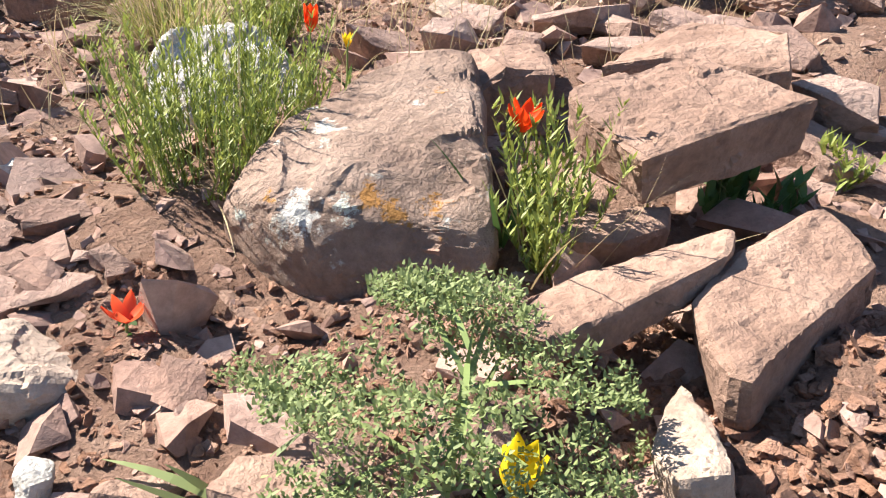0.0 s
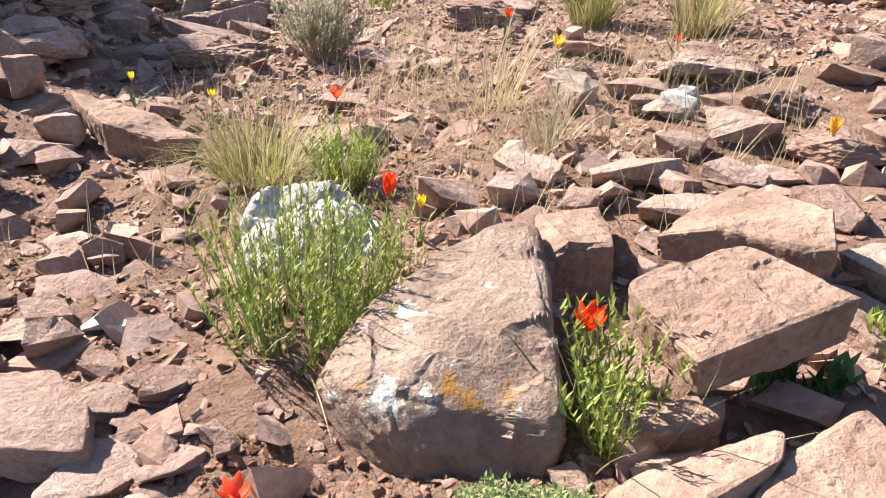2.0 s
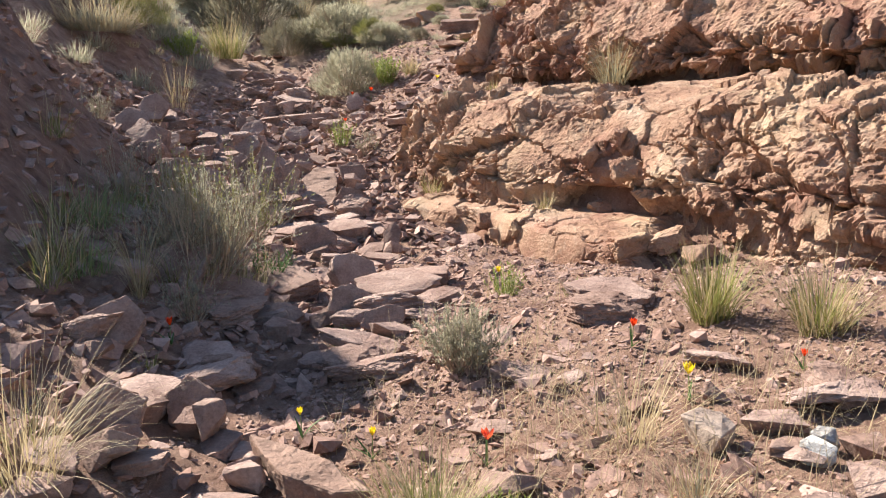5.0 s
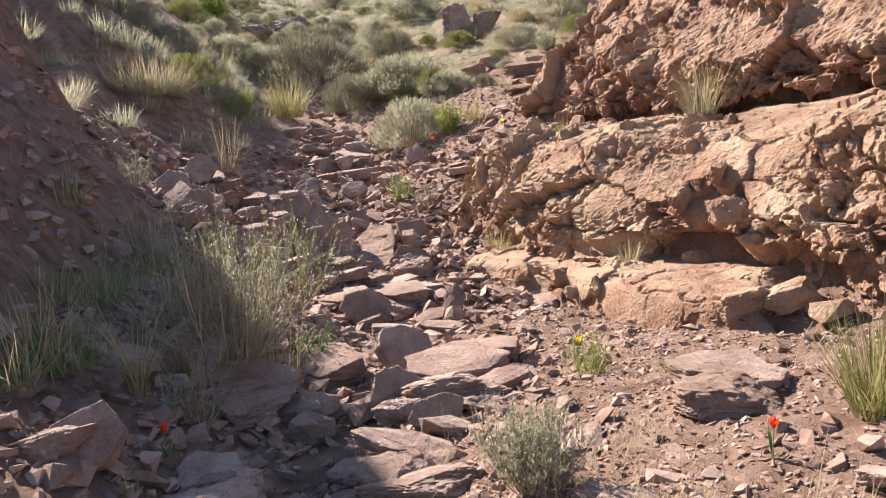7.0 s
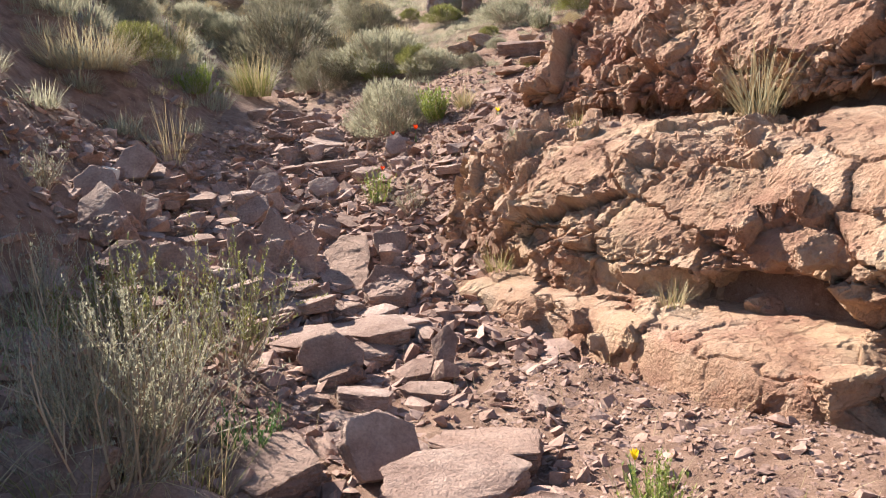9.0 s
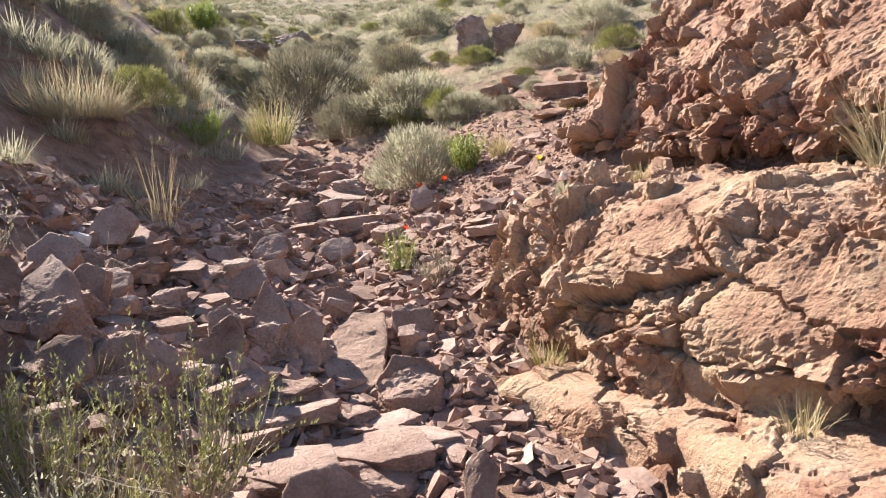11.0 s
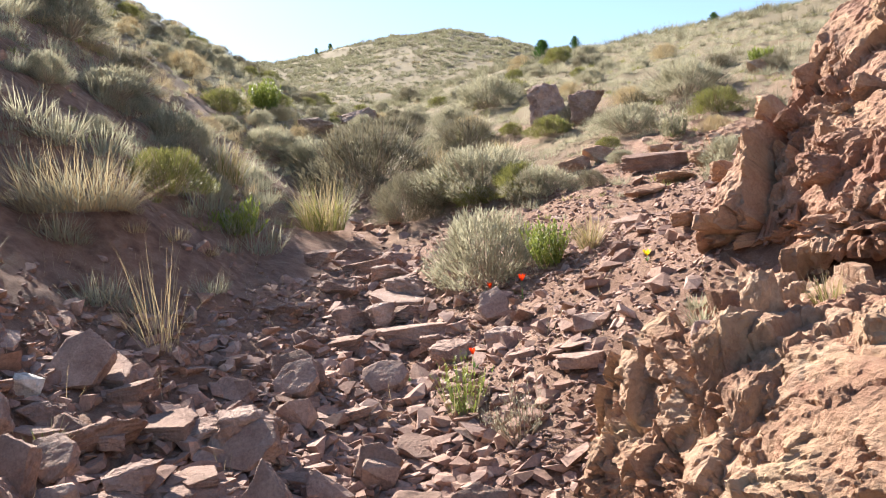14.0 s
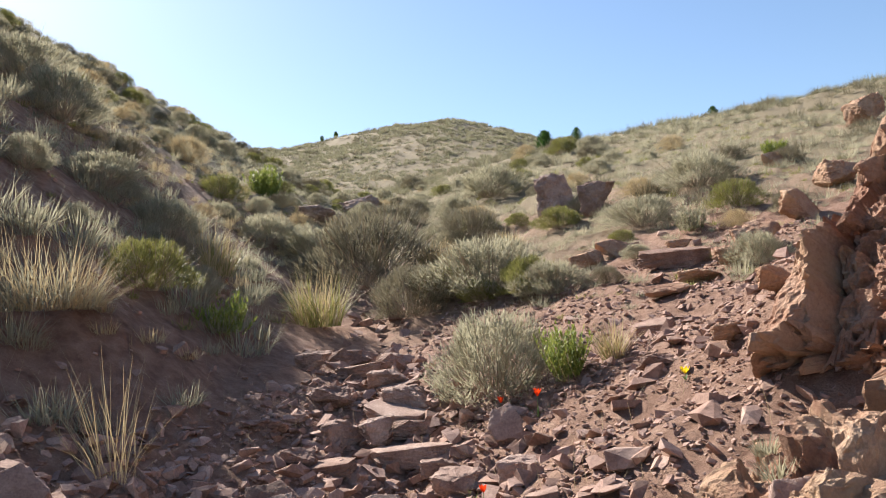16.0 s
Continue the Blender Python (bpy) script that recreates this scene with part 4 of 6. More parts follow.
# ---- loose rocks ----
rock(-1.23, 1.98, 0.138, 0.097, 0.068, 57, -6, 6, STONE)
rock(-1.32, 2.18, 0.133, 0.093, 0.095, 11, -3, 0, STONE)
rock(-0.93, 1.48, 0.109, 0.076, 0.036, 57, 4, 6, STONE)
rock(-0.52, 0.96, 0.086, 0.060, 0.019, -1, 0, 7, STONE)
rock(-0.44, 0.80, 0.098, 0.069, 0.022, 44, -5, 0, STONE)
rock(-0.54, 0.90, 0.099, 0.070, 0.022, 21, 0, 5, STONE)
rock(-0.37, 0.82, 0.046, 0.032, 0.023, 52, 3, 6, STONE)
rock(-0.13, 1.67, 0.167, 0.117, 0.096, -13, -3, 2, STONE)
rock(0.01, 1.63, 0.125, 0.087, 0.076, 4, -3, 6, STONE)
rock(0.04, 1.79, 0.148, 0.103, 0.055, -35, 6, 7, PALE)
rock(0.14, 1.57, 0.108, 0.076, 0.051, -24, 2, 5, STONE)
rock(0.28, 1.70, 0.204, 0.143, 0.054, 13, -12, 0, STONE)
rock(0.16, 2.30, 0.149, 0.104, 0.113, -35, 2, 4, PALE)
rock(0.35, 1.50, 0.206, 0.144, 0.045, 2, -10, 4, STONE)
rock(0.73, 2.13, 0.228, 0.159, 0.064, -16, -3, 3, STONE)
rock(0.64, 2.59, 0.272, 0.190, 0.081, -30, 6, 1, STONE)
rock(0.57, 1.99, 0.144, 0.101, 0.067, -44, -8, 4, STONE)
rock(0.50, 1.73, 0.141, 0.099, 0.041, -21, -1, 3, STONE)
rock(0.63, 1.74, 0.154, 0.108, 0.040, 11, -11, 7, STONE)
rock(0.63, 1.51, 0.148, 0.103, 0.065, -54, 2, 3, STONE)
rock(0.76, 1.82, 0.225, 0.158, 0.075, -29, -11, 1, STONE)
rock(0.88, 1.83, 0.146, 0.102, 0.087, -53, 4, 6, STONE)
rock(0.64, 1.26, 0.138, 0.097, 0.080, -48, -3, 6, STONE)
rock(0.97, 2.15, 0.182, 0.127, 0.071, -12, 4, 5, STONE)
rock(1.11, 2.62, 0.126, 0.088, 0.098, -24, 1, 3, STONE)
rock(0.48, 2.23, 0.079, 0.056, 0.062, -23, 1, 6, WHITE)
rock(0.41, 1.88, 0.124, 0.087, 0.064, -16, -12, 4, STONE)
rock(-0.76, 1.09, 0.095, 0.067, 0.050, 42, -7, 6, STONE)
rock(-0.55, 0.80, 0.162, 0.113, 0.036, 44, 6, 0, STONE)
rock(0.09, 0.79, 0.058, 0.040, 0.013, -35, 10, 3, STONE)
rock(-1.17, 3.21, 0.392, 0.275, 0.086, 0, -12, 0, STONE)
rock(-1.82, 3.75, 0.187, 0.131, 0.088, 34, -7, 6, STONE)
rock(-1.77, 3.04, 0.244, 0.171, 0.150, 0, -3, 6, STONE)
rock(1.01, 2.49, 0.190, 0.133, 0.068, -5, -7, 2, STONE)
rock(0.37, 2.17, 0.124, 0.087, 0.046, 14, -11, 4, STONE)
rock(-0.46, 2.96, 0.211, 0.147, 0.046, 8, 3, 4, STONE)
rock(-0.71, 1.16, 0.069, 0.049, 0.021, 44, -4, 0, WHITE)
rock(-0.53, 0.77, 0.112, 0.078, 0.025, 10, 3, 2, WHITE)
rock(-0.78, 1.09, 0.084, 0.059, 0.067, 46, 5, 6, STONE)
rock(-0.94, 1.48, 0.105, 0.073, 0.039, 50, 7, 4, STONE)
rock(-1.03, 0.99, 0.132, 0.092, 0.062, 54, -8, 2, STONE)
rock(-0.91, 1.05, 0.124, 0.087, 0.046, 35, -3, 4, STONE)
rock(-0.91, 0.95, 0.068, 0.048, 0.037, 34, -2, 7, STONE)
rock(-0.76, 0.93, 0.142, 0.099, 0.031, 12, 10, 6, STONE)
rock(-0.54, 0.92, 0.082, 0.057, 0.018, -3, 2, 2, STONE)
rock(-0.52, 0.96, 0.074, 0.052, 0.040, 42, 7, 0, STONE)
rock(-0.39, 0.84, 0.041, 0.029, 0.026, -11, -4, 3, STONE)
rock(-0.66, 1.05, 0.070, 0.049, 0.018, 2, 8, 3, STONE)
rock(-1.63, 2.46, 0.179, 0.125, 0.113, 27, 3, 6, STONE)
rock(-1.80, 2.44, 0.197, 0.138, 0.112, 67, -9, 6, STONE)
rock(-1.81, 2.94, 0.368, 0.258, 0.115, 37, -8, 0, STONE)
rock(-1.70, 2.04, 0.187, 0.131, 0.126, 3, -10, 1, STONE)
rock(-2.13, 3.79, 0.429, 0.300, 0.094, 57, 1, 7, STONE)
rock(-1.24, 3.26, 0.344, 0.241, 0.076, -15, 11, 2, STONE)
rock(-1.85, 3.73, 0.141, 0.099, 0.097, 8, 10, 0, STONE)
rock(-1.67, 3.97, 0.148, 0.103, 0.102, 49, 1, 1, STONE)
rock(-0.68, 1.15, 0.064, 0.045, 0.024, -9, -3, 0, WHITE)
rock(-0.42, 0.85, 0.034, 0.023, 0.013, 5, -5, 1, STONE)
rock(-1.35, 2.24, 0.110, 0.077, 0.088, 60, 3, 1, STONE)
rock(-1.33, 2.05, 0.188, 0.132, 0.068, 30, 6, 1, STONE)
rock(-0.82, 1.44, 0.089, 0.062, 0.028, 58, -8, 2, STONE)
rock(-0.73, 1.58, 0.081, 0.057, 0.021, 18, 1, 1, STONE)
rock(-1.27, 4.15, 0.513, 0.359, 0.117, 14, -11, 2, STONE)
rock(-1.48, 3.95, 0.248, 0.174, 0.101, 2, -3, 0, STONE)
rock(-1.83, 3.75, 0.196, 0.137, 0.120, 22, 2, 3, STONE)
rock(-1.23, 3.75, 0.206, 0.144, 0.099, 10, -4, 2, STONE)
rock(-1.28, 3.40, 0.351, 0.246, 0.077, 51, 3, 5, STONE)
rock(-0.10, 3.69, 0.409, 0.286, 0.102, -16, 2, 2, STONE)
rock(-1.72, 2.06, 0.203, 0.142, 0.122, 57, -7, 1, STONE)
rock(-1.60, 2.44, 0.189, 0.132, 0.148, 58, -4, 5, STONE)
rock(-2.26, 2.83, 0.266, 0.186, 0.130, 14, -12, 7, STONE)
rock(-2.21, 3.90, 0.473, 0.331, 0.104, 36, -7, 2, STONE)
rock(-1.16, 4.03, 0.249, 0.174, 0.055, 19, 7, 4, STONE)
rock(-0.53, 3.06, 0.189, 0.132, 0.042, 6, 4, 3, STONE)
rock(-1.07, 3.13, 0.150, 0.105, 0.034, 35, -9, 7, STONE)
rock(0.28, 2.96, 0.238, 0.167, 0.052, -40, -10, 6, STONE)
rock(0.23, 2.61, 0.097, 0.068, 0.058, -5, 6, 7, STONE)
rock(0.59, 2.54, 0.312, 0.219, 0.069, 13, -9, 4, STONE)
rock(0.37, 2.37, 0.194, 0.136, 0.064, -10, -11, 6, STONE)
rock(0.44, 2.13, 0.095, 0.067, 0.076, -19, -6, 3, WHITE)
rock(0.59, 2.17, 0.160, 0.112, 0.076, -46, -9, 6, STONE)
rock(0.40, 2.14, 0.144, 0.101, 0.047, -40, -5, 1, STONE)
rock(0.09, 5.33, 0.382, 0.267, 0.185, 16, -6, 6, CLIFF)
rock(-0.18, 5.94, 0.297, 0.208, 0.141, -30, -2, 5, CLIFF)
rock(0.30, 5.31, 0.301, 0.211, 0.156, 28, -12, 0, CLIFF)
rock(0.46, 5.11, 0.216, 0.151, 0.119, 25, 3, 1, CLIFF)
rock(-0.12, 6.11, 0.261, 0.182, 0.129, -24, -4, 3, CLIFF)
rock(0.26, 5.69, 0.241, 0.169, 0.097, 21, 8, 4, CLIFF)
rock(-0.54, 2.55, 0.183, 0.128, 0.040, -2, -3, 6, STONE)
rock(-0.43, 2.14, 0.191, 0.133, 0.072, 2, -5, 1, STONE)
rock(-1.79, 1.77, 0.199, 0.139, 0.054, 64, 10, 0, STONE)
rock(-3.33, 8.11, 0.203, 0.142, 0.143, 47, 0, 4, STONE)
rock(-3.28, 7.11, 0.271, 0.190, 0.217, 9, -5, 7, STONE)
rock(-3.38, 6.80, 0.176, 0.123, 0.140, 54, 2, 3, STONE)
rock(-3.71, 7.30, 0.394, 0.275, 0.087, 42, 7, 3, STONE)
rock(-3.52, 6.35, 0.145, 0.102, 0.116, 18, -12, 2, STONE)
rock(-3.84, 7.81, 0.315, 0.220, 0.212, 25, 6, 6, STONE)
rock(-3.93, 8.36, 0.216, 0.151, 0.159, 7, -10, 0, STONE)
rock(-2.45, 7.07, 0.372, 0.261, 0.200, 42, 5, 0, STONE)
rock(-2.61, 7.57, 0.215, 0.151, 0.172, 44, -2, 6, STONE)
rock(-2.33, 6.29, 0.405, 0.283, 0.110, 45, 11, 1, STONE)
rock(-2.32, 5.81, 0.260, 0.182, 0.109, 44, -11, 0, STONE)
rock(-2.66, 6.03, 0.334, 0.234, 0.116, 12, 8, 6, STONE)
rock(-1.78, 5.91, 0.188, 0.131, 0.146, -13, 0, 1, STONE)
rock(-2.06, 6.81, 0.165, 0.115, 0.076, 26, 3, 0, STONE)
rock(-2.44, 6.84, 0.277, 0.194, 0.061, 24, 0, 1, STONE)
rock(-4.28, 6.75, 0.163, 0.114, 0.122, 11, 5, 3, STONE)
rock(-4.00, 6.34, 0.355, 0.249, 0.238, 62, 7, 2, STONE)
rock(-3.81, 6.45, 0.242, 0.169, 0.193, 46, 11, 0, STONE)
rock(-3.75, 5.89, 0.210, 0.147, 0.168, 16, -2, 7, STONE)
rock(-3.45, 5.95, 0.288, 0.202, 0.173, 7, 0, 4, STONE)
rock(-3.37, 5.54, 0.233, 0.163, 0.130, 62, -12, 5, STONE)
rock(-0.23, 7.76, 0.288, 0.202, 0.152, 11, 7, 2, PALE)
rock(-1.55, 7.85, 0.265, 0.185, 0.198, 5, -7, 1, STONE)
rock(-0.94, 7.70, 0.198, 0.139, 0.158, 29, 7, 4, STONE)
rock(-3.11, 7.14, 0.203, 0.142, 0.142, 28, -12, 0, STONE)
rock(-2.97, 6.70, 0.276, 0.194, 0.080, 17, -7, 5, STONE)
rock(-3.21, 6.67, 0.216, 0.151, 0.156, 59, 6, 7, STONE)
rock(-4.11, 7.70, 0.312, 0.218, 0.115, 4, 1, 5, STONE)
rock(-4.30, 7.37, 0.333, 0.233, 0.129, 48, -10, 6, STONE)
rock(-3.97, 7.16, 0.282, 0.197, 0.153, 55, -6, 7, STONE)
rock(-4.38, 10.98, 0.428, 0.300, 0.171, -6, 5, 2, STONE)
rock(-3.54, 9.76, 0.310, 0.217, 0.145, 1, 10, 0, STONE)
rock(-3.10, 9.58, 0.248, 0.174, 0.142, 1, 9, 7, STONE)
rock(-4.63, 10.37, 0.346, 0.242, 0.163, 44, 2, 2, STONE)
rock(-3.39, 6.52, 0.211, 0.148, 0.123, 35, -8, 3, STONE)
rock(-2.67, 6.76, 0.246, 0.172, 0.081, -1, 3, 0, STONE)
rock(-2.16, 6.55, 0.170, 0.119, 0.082, 47, -8, 6, STONE)
rock(-4.60, 7.31, 0.221, 0.155, 0.104, 9, 1, 3, STONE)
rock(-4.81, 7.39, 0.150, 0.105, 0.120, 74, 1, 4, WHITE)
rock(-4.80, 7.18, 0.079, 0.056, 0.063, 40, 6, 0, WHITE)
rock(-3.97, 6.12, 0.287, 0.201, 0.217, 16, 2, 5, STONE)
rock(-3.90, 6.26, 0.252, 0.176, 0.201, 69, 8, 3, STONE)
rock(-3.67, 5.88, 0.279, 0.196, 0.181, 80, -5, 3, STONE)
rock(-3.44, 6.01, 0.264, 0.185, 0.161, 19, -11, 1, STONE)
rock(-3.46, 5.61, 0.247, 0.173, 0.117, 35, -4, 7, STONE)
rock(-3.33, 5.73, 0.182, 0.127, 0.112, 57, 1, 6, STONE)
rock(-3.48, 6.36, 0.227, 0.159, 0.182, 70, -10, 2, STONE)
rock(-3.40, 6.71, 0.224, 0.156, 0.179, 20, 11, 5, STONE)
rock(-3.12, 6.52, 0.253, 0.177, 0.161, 57, -11, 5, STONE)
rock(-3.22, 7.10, 0.270, 0.189, 0.216, -4, -6, 2, STONE)
rock(-3.08, 7.09, 0.160, 0.112, 0.128, 9, -12, 7, STONE)
rock(-3.83, 7.80, 0.328, 0.230, 0.168, 45, -7, 6, STONE)
rock(-3.36, 7.70, 0.218, 0.153, 0.160, 33, 0, 7, STONE)
rock(-2.97, 6.47, 0.358, 0.250, 0.079, 34, 3, 1, STONE)
rock(-2.48, 6.80, 0.234, 0.164, 0.067, 23, -1, 4, STONE)
rock(-2.93, 6.69, 0.237, 0.166, 0.052, 21, 5, 0, STONE)
rock(-2.49, 7.12, 0.318, 0.222, 0.220, 37, -6, 5, STONE)
rock(-4.06, 6.82, 0.215, 0.151, 0.116, 41, -9, 5, STONE)
rock(-3.96, 7.01, 0.252, 0.176, 0.114, 22, -1, 6, STONE)
rock(-4.16, 6.69, 0.236, 0.165, 0.141, 38, 7, 2, STONE)
rock(-4.43, 7.33, 0.217, 0.152, 0.114, 39, 3, 7, STONE)
rock(-3.78, 15.37, 0.403, 0.282, 0.212, -2, -6, 0, CLIFF)
rock(-3.44, 15.57, 0.450, 0.315, 0.212, -10, 7, 3, CLIFF)
rock(-2.60, 13.19, 0.420, 0.294, 0.119, 12, 1, 5, CLIFF)
rock(-2.30, 13.54, 0.392, 0.275, 0.124, -31, 2, 6, CLIFF)
rock(-2.03, 13.92, 0.360, 0.252, 0.204, 32, 10, 0, CLIFF)
rock(-1.74, 14.19, 0.455, 0.318, 0.312, 13, -9, 5, CLIFF)
rock(-1.23, 15.21, 0.498, 0.348, 0.342, 22, 4, 3, CLIFF)
rock(-0.71, 16.73, 0.566, 0.396, 0.389, -38, -11, 1, CLIFF)
rock(0.59, 23.92, 0.734, 0.514, 0.588, -33, 6, 0, CLIFF)
rock(-1.61, 9.99, 0.261, 0.183, 0.145, 24, -11, 3, CLIFF)
rock(-1.89, 9.91, 0.240, 0.168, 0.090, -2, -7, 6, CLIFF)
rock(-1.56, 9.23, 0.271, 0.190, 0.168, 8, 9, 2, CLIFF)
rock(-1.74, 8.63, 0.185, 0.129, 0.103, 23, -11, 4, CLIFF)
rock(-1.56, 8.34, 0.166, 0.116, 0.078, 4, -6, 2, CLIFF)
rock(-1.27, 19.54, 0.460, 0.322, 0.278, -18, -7, 3, CLIFF)
rock(-2.62, 15.04, 0.375, 0.262, 0.150, 26, 0, 7, CLIFF)
rock(-3.17, 9.64, 0.161, 0.113, 0.129, 30, 7, 7, STONE)
rock(-4.64, 9.76, 0.257, 0.180, 0.144, 21, -8, 4, STONE)
rock(-5.74, 12.55, 0.522, 0.366, 0.218, 8, -12, 1, STONE)
rock(-4.83, 11.56, 0.344, 0.241, 0.185, -9, 3, 6, STONE)
rock(-4.20, 10.61, 0.371, 0.260, 0.141, 15, -8, 1, STONE)
rock(-5.72, 11.84, 0.373, 0.261, 0.203, 8, 5, 7, STONE)
rock(-2.37, 10.32, 0.245, 0.172, 0.098, 35, -5, 4, STONE)
rock(-3.05, 9.96, 0.205, 0.144, 0.091, 41, -1, 2, STONE)
rock(-5.11, 19.59, 0.933, 0.653, 0.747, 40, 7, 2, STONE)
rock(-4.18, 18.77, 0.671, 0.470, 0.537, -5, 3, 7, STONE)
rock(-14.37, 30.29, 1.788, 1.252, 0.645, 57, -12, 1, STONE)
rock(-12.61, 23.77, 0.906, 0.634, 0.428, 26, 7, 6, STONE)
rock(-2.39, 8.99, 0.182, 0.127, 0.112, 12, -12, 3, STONE)
rock(-5.22, 12.54, 0.340, 0.238, 0.160, 2, -5, 1, STONE)
rock(-5.03, 10.93, 0.319, 0.223, 0.168, 18, -5, 4, STONE)
rock(-4.39, 10.42, 0.323, 0.226, 0.180, 61, -7, 7, STONE)
rock(-3.74, 9.99, 0.252, 0.176, 0.124, 7, -1, 6, STONE)
rock(-5.02, 10.02, 0.237, 0.166, 0.105, 0, -2, 6, STONE)

# ---- broken slabs of the scree ----
flag(-3.30, 7.15, 0.25, 0.46, 1)
flag(-3.57, 7.03, 0.40, 0.20, 0)
flag(-3.32, 6.69, 0.23, 0.33, 1)
flag(-3.80, 7.70, 0.34, 0.26, 1)
flag(-3.36, 8.17, 0.24, 0.23, 1)
flag(-2.51, 7.26, 0.33, 0.21, 1)
flag(-4.78, 7.90, 0.41, 0.22, 0)
flag(-4.54, 6.89, 0.28, 0.33, 1)
flag(-4.26, 6.80, 0.32, 0.28, 1)
flag(-4.14, 6.41, 0.31, 0.41, 1)
flag(-4.17, 8.77, 0.27, 0.27, 1)
flag(-2.66, 7.76, 0.25, 0.25, 1)
flag(-3.97, 7.17, 0.34, 0.14, 0)
flag(-3.80, 6.89, 0.29, 0.13, 0)
flag(-4.20, 7.66, 0.35, 0.13, 0)
flag(-4.53, 7.77, 0.31, 0.14, 0)
flag(-4.26, 7.03, 0.23, 0.20, 1)
flag(-3.19, 7.35, 0.22, 0.24, 1)
flag(-4.39, 8.46, 0.21, 0.15, 1)
flag(-3.82, 8.72, 0.30, 0.15, 0)
flag(-4.00, 6.68, 0.24, 0.16, 0)
flag(-3.78, 6.57, 0.28, 0.18, 0)
flag(-3.49, 7.74, 0.27, 0.15, 0)
flag(-3.25, 8.48, 0.27, 0.17, 0)
flag(-4.81, 7.21, 0.26, 0.20, 0)
flag(-4.93, 7.78, 0.32, 0.18, 0)
flag(-4.56, 7.21, 0.25, 0.13, 0)
flag(-3.80, 7.35, 0.26, 0.13, 0)
flag(-4.31, 7.36, 0.25, 0.12, 0)
flag(-2.39, 6.45, 0.55, 0.29, 0)
flag(-2.40, 5.89, 0.36, 0.28, 1)
flag(-2.67, 6.09, 0.50, 0.28, 0)
flag(-2.51, 7.21, 0.34, 0.27, 1)
flag(-1.86, 6.21, 0.16, 0.29, 1)
flag(-2.84, 6.59, 0.35, 0.14, 0)
flag(-3.41, 6.84, 0.19, 0.34, 1)
flag(-3.54, 6.42, 0.19, 0.26, 1)
flag(-2.46, 6.74, 0.34, 0.15, 0)
flag(-3.25, 6.47, 0.34, 0.19, 0)
flag(-3.67, 6.28, 0.35, 0.28, 1)
flag(-3.67, 5.90, 0.36, 0.33, 1)
flag(-1.96, 5.94, 0.27, 0.15, 0)
flag(-2.96, 6.22, 0.35, 0.20, 0)
flag(-2.17, 4.60, 0.54, 0.19, 0)
flag(-1.73, 4.75, 0.32, 0.29, 1)
flag(-1.32, 4.84, 0.50, 0.21, 0)
flag(-1.10, 4.34, 0.25, 0.11, 0)
flag(-0.89, 4.04, 0.12, 0.10, 0)
flag(-1.56, 4.10, 0.25, 0.22, 1)
flag(-1.29, 4.06, 0.28, 0.17, 0)
flag(-2.45, 6.04, 0.29, 0.26, 1)
flag(-2.26, 6.62, 0.44, 0.20, 0)
flag(-2.52, 3.95, 0.41, 0.29, 1)
flag(-1.78, 5.62, 0.29, 0.15, 0)
flag(-0.14, 3.96, 0.40, 0.16, 0)
flag(-2.05, 5.44, 0.29, 0.19, 0)
flag(-2.01, 3.90, 0.31, 0.13, 0)
flag(-2.67, 3.66, 0.32, 0.18, 0)
flag(-3.63, 5.27, 0.32, 0.18, 0)
flag(-3.28, 4.71, 0.28, 0.19, 0)
flag(-1.87, 3.06, 0.35, 0.21, 0)
flag(-1.88, 2.58, 0.26, 0.22, 0)
flag(-1.67, 2.52, 0.21, 0.21, 1)
flag(-1.80, 2.16, 0.28, 0.23, 1)
flag(-1.40, 4.54, 0.56, 0.21, 0)
flag(-1.32, 3.52, 0.40, 0.17, 0)
flag(-0.11, 3.92, 0.44, 0.18, 0)
flag(-2.25, 3.98, 0.53, 0.17, 0)
flag(-2.23, 2.87, 0.29, 0.24, 1)
flag(-1.62, 2.06, 0.22, 0.18, 0)
flag(-1.83, 1.91, 0.24, 0.16, 0)
flag(-1.89, 3.92, 0.22, 0.16, 1)
flag(-1.29, 3.86, 0.24, 0.15, 1)
flag(-1.01, 1.06, 0.19, 0.08, 0)
flag(-0.98, 0.91, 0.24, 0.10, 0)
flag(-0.81, 1.16, 0.10, 0.12, 0)
flag(-0.91, 0.97, 0.08, 0.08, 1)
flag(-0.88, 1.04, 0.12, 0.07, 0)
flag(-0.61, 0.94, 0.12, 0.05, 0)
flag(-0.77, 0.95, 0.14, 0.05, 0)
flag(-0.68, 0.86, 0.25, 0.06, 0)
flag(-0.52, 0.98, 0.10, 0.06, 0)
flag(-1.10, 1.12, 0.14, 0.07, 0)
flag(-0.95, 1.51, 0.12, 0.06, 0)
flag(-0.83, 1.44, 0.09, 0.06, 1)
flag(-0.98, 1.25, 0.10, 0.05, 0)
flag(-4.41, 10.79, 0.51, 0.23, 0)
flag(-4.02, 10.22, 0.54, 0.25, 0)
flag(-3.35, 10.20, 0.24, 0.24, 1)
flag(-5.30, 11.95, 0.50, 0.28, 0)
flag(-4.43, 9.79, 0.44, 0.20, 0)
flag(-4.24, 8.90, 0.38, 0.24, 1)
flag(-3.79, 9.22, 0.31, 0.24, 1)
flag(-4.41, 8.46, 0.26, 0.16, 1)
flag(-4.82, 7.75, 0.37, 0.33, 1)
flag(-2.64, 12.21, 0.41, 0.21, 0)
flag(-1.66, 8.03, 0.25, 0.27, 1)
flag(-2.57, 14.48, 0.75, 0.27, 0)
flag(-1.91, 8.30, 0.24, 0.12, 0)
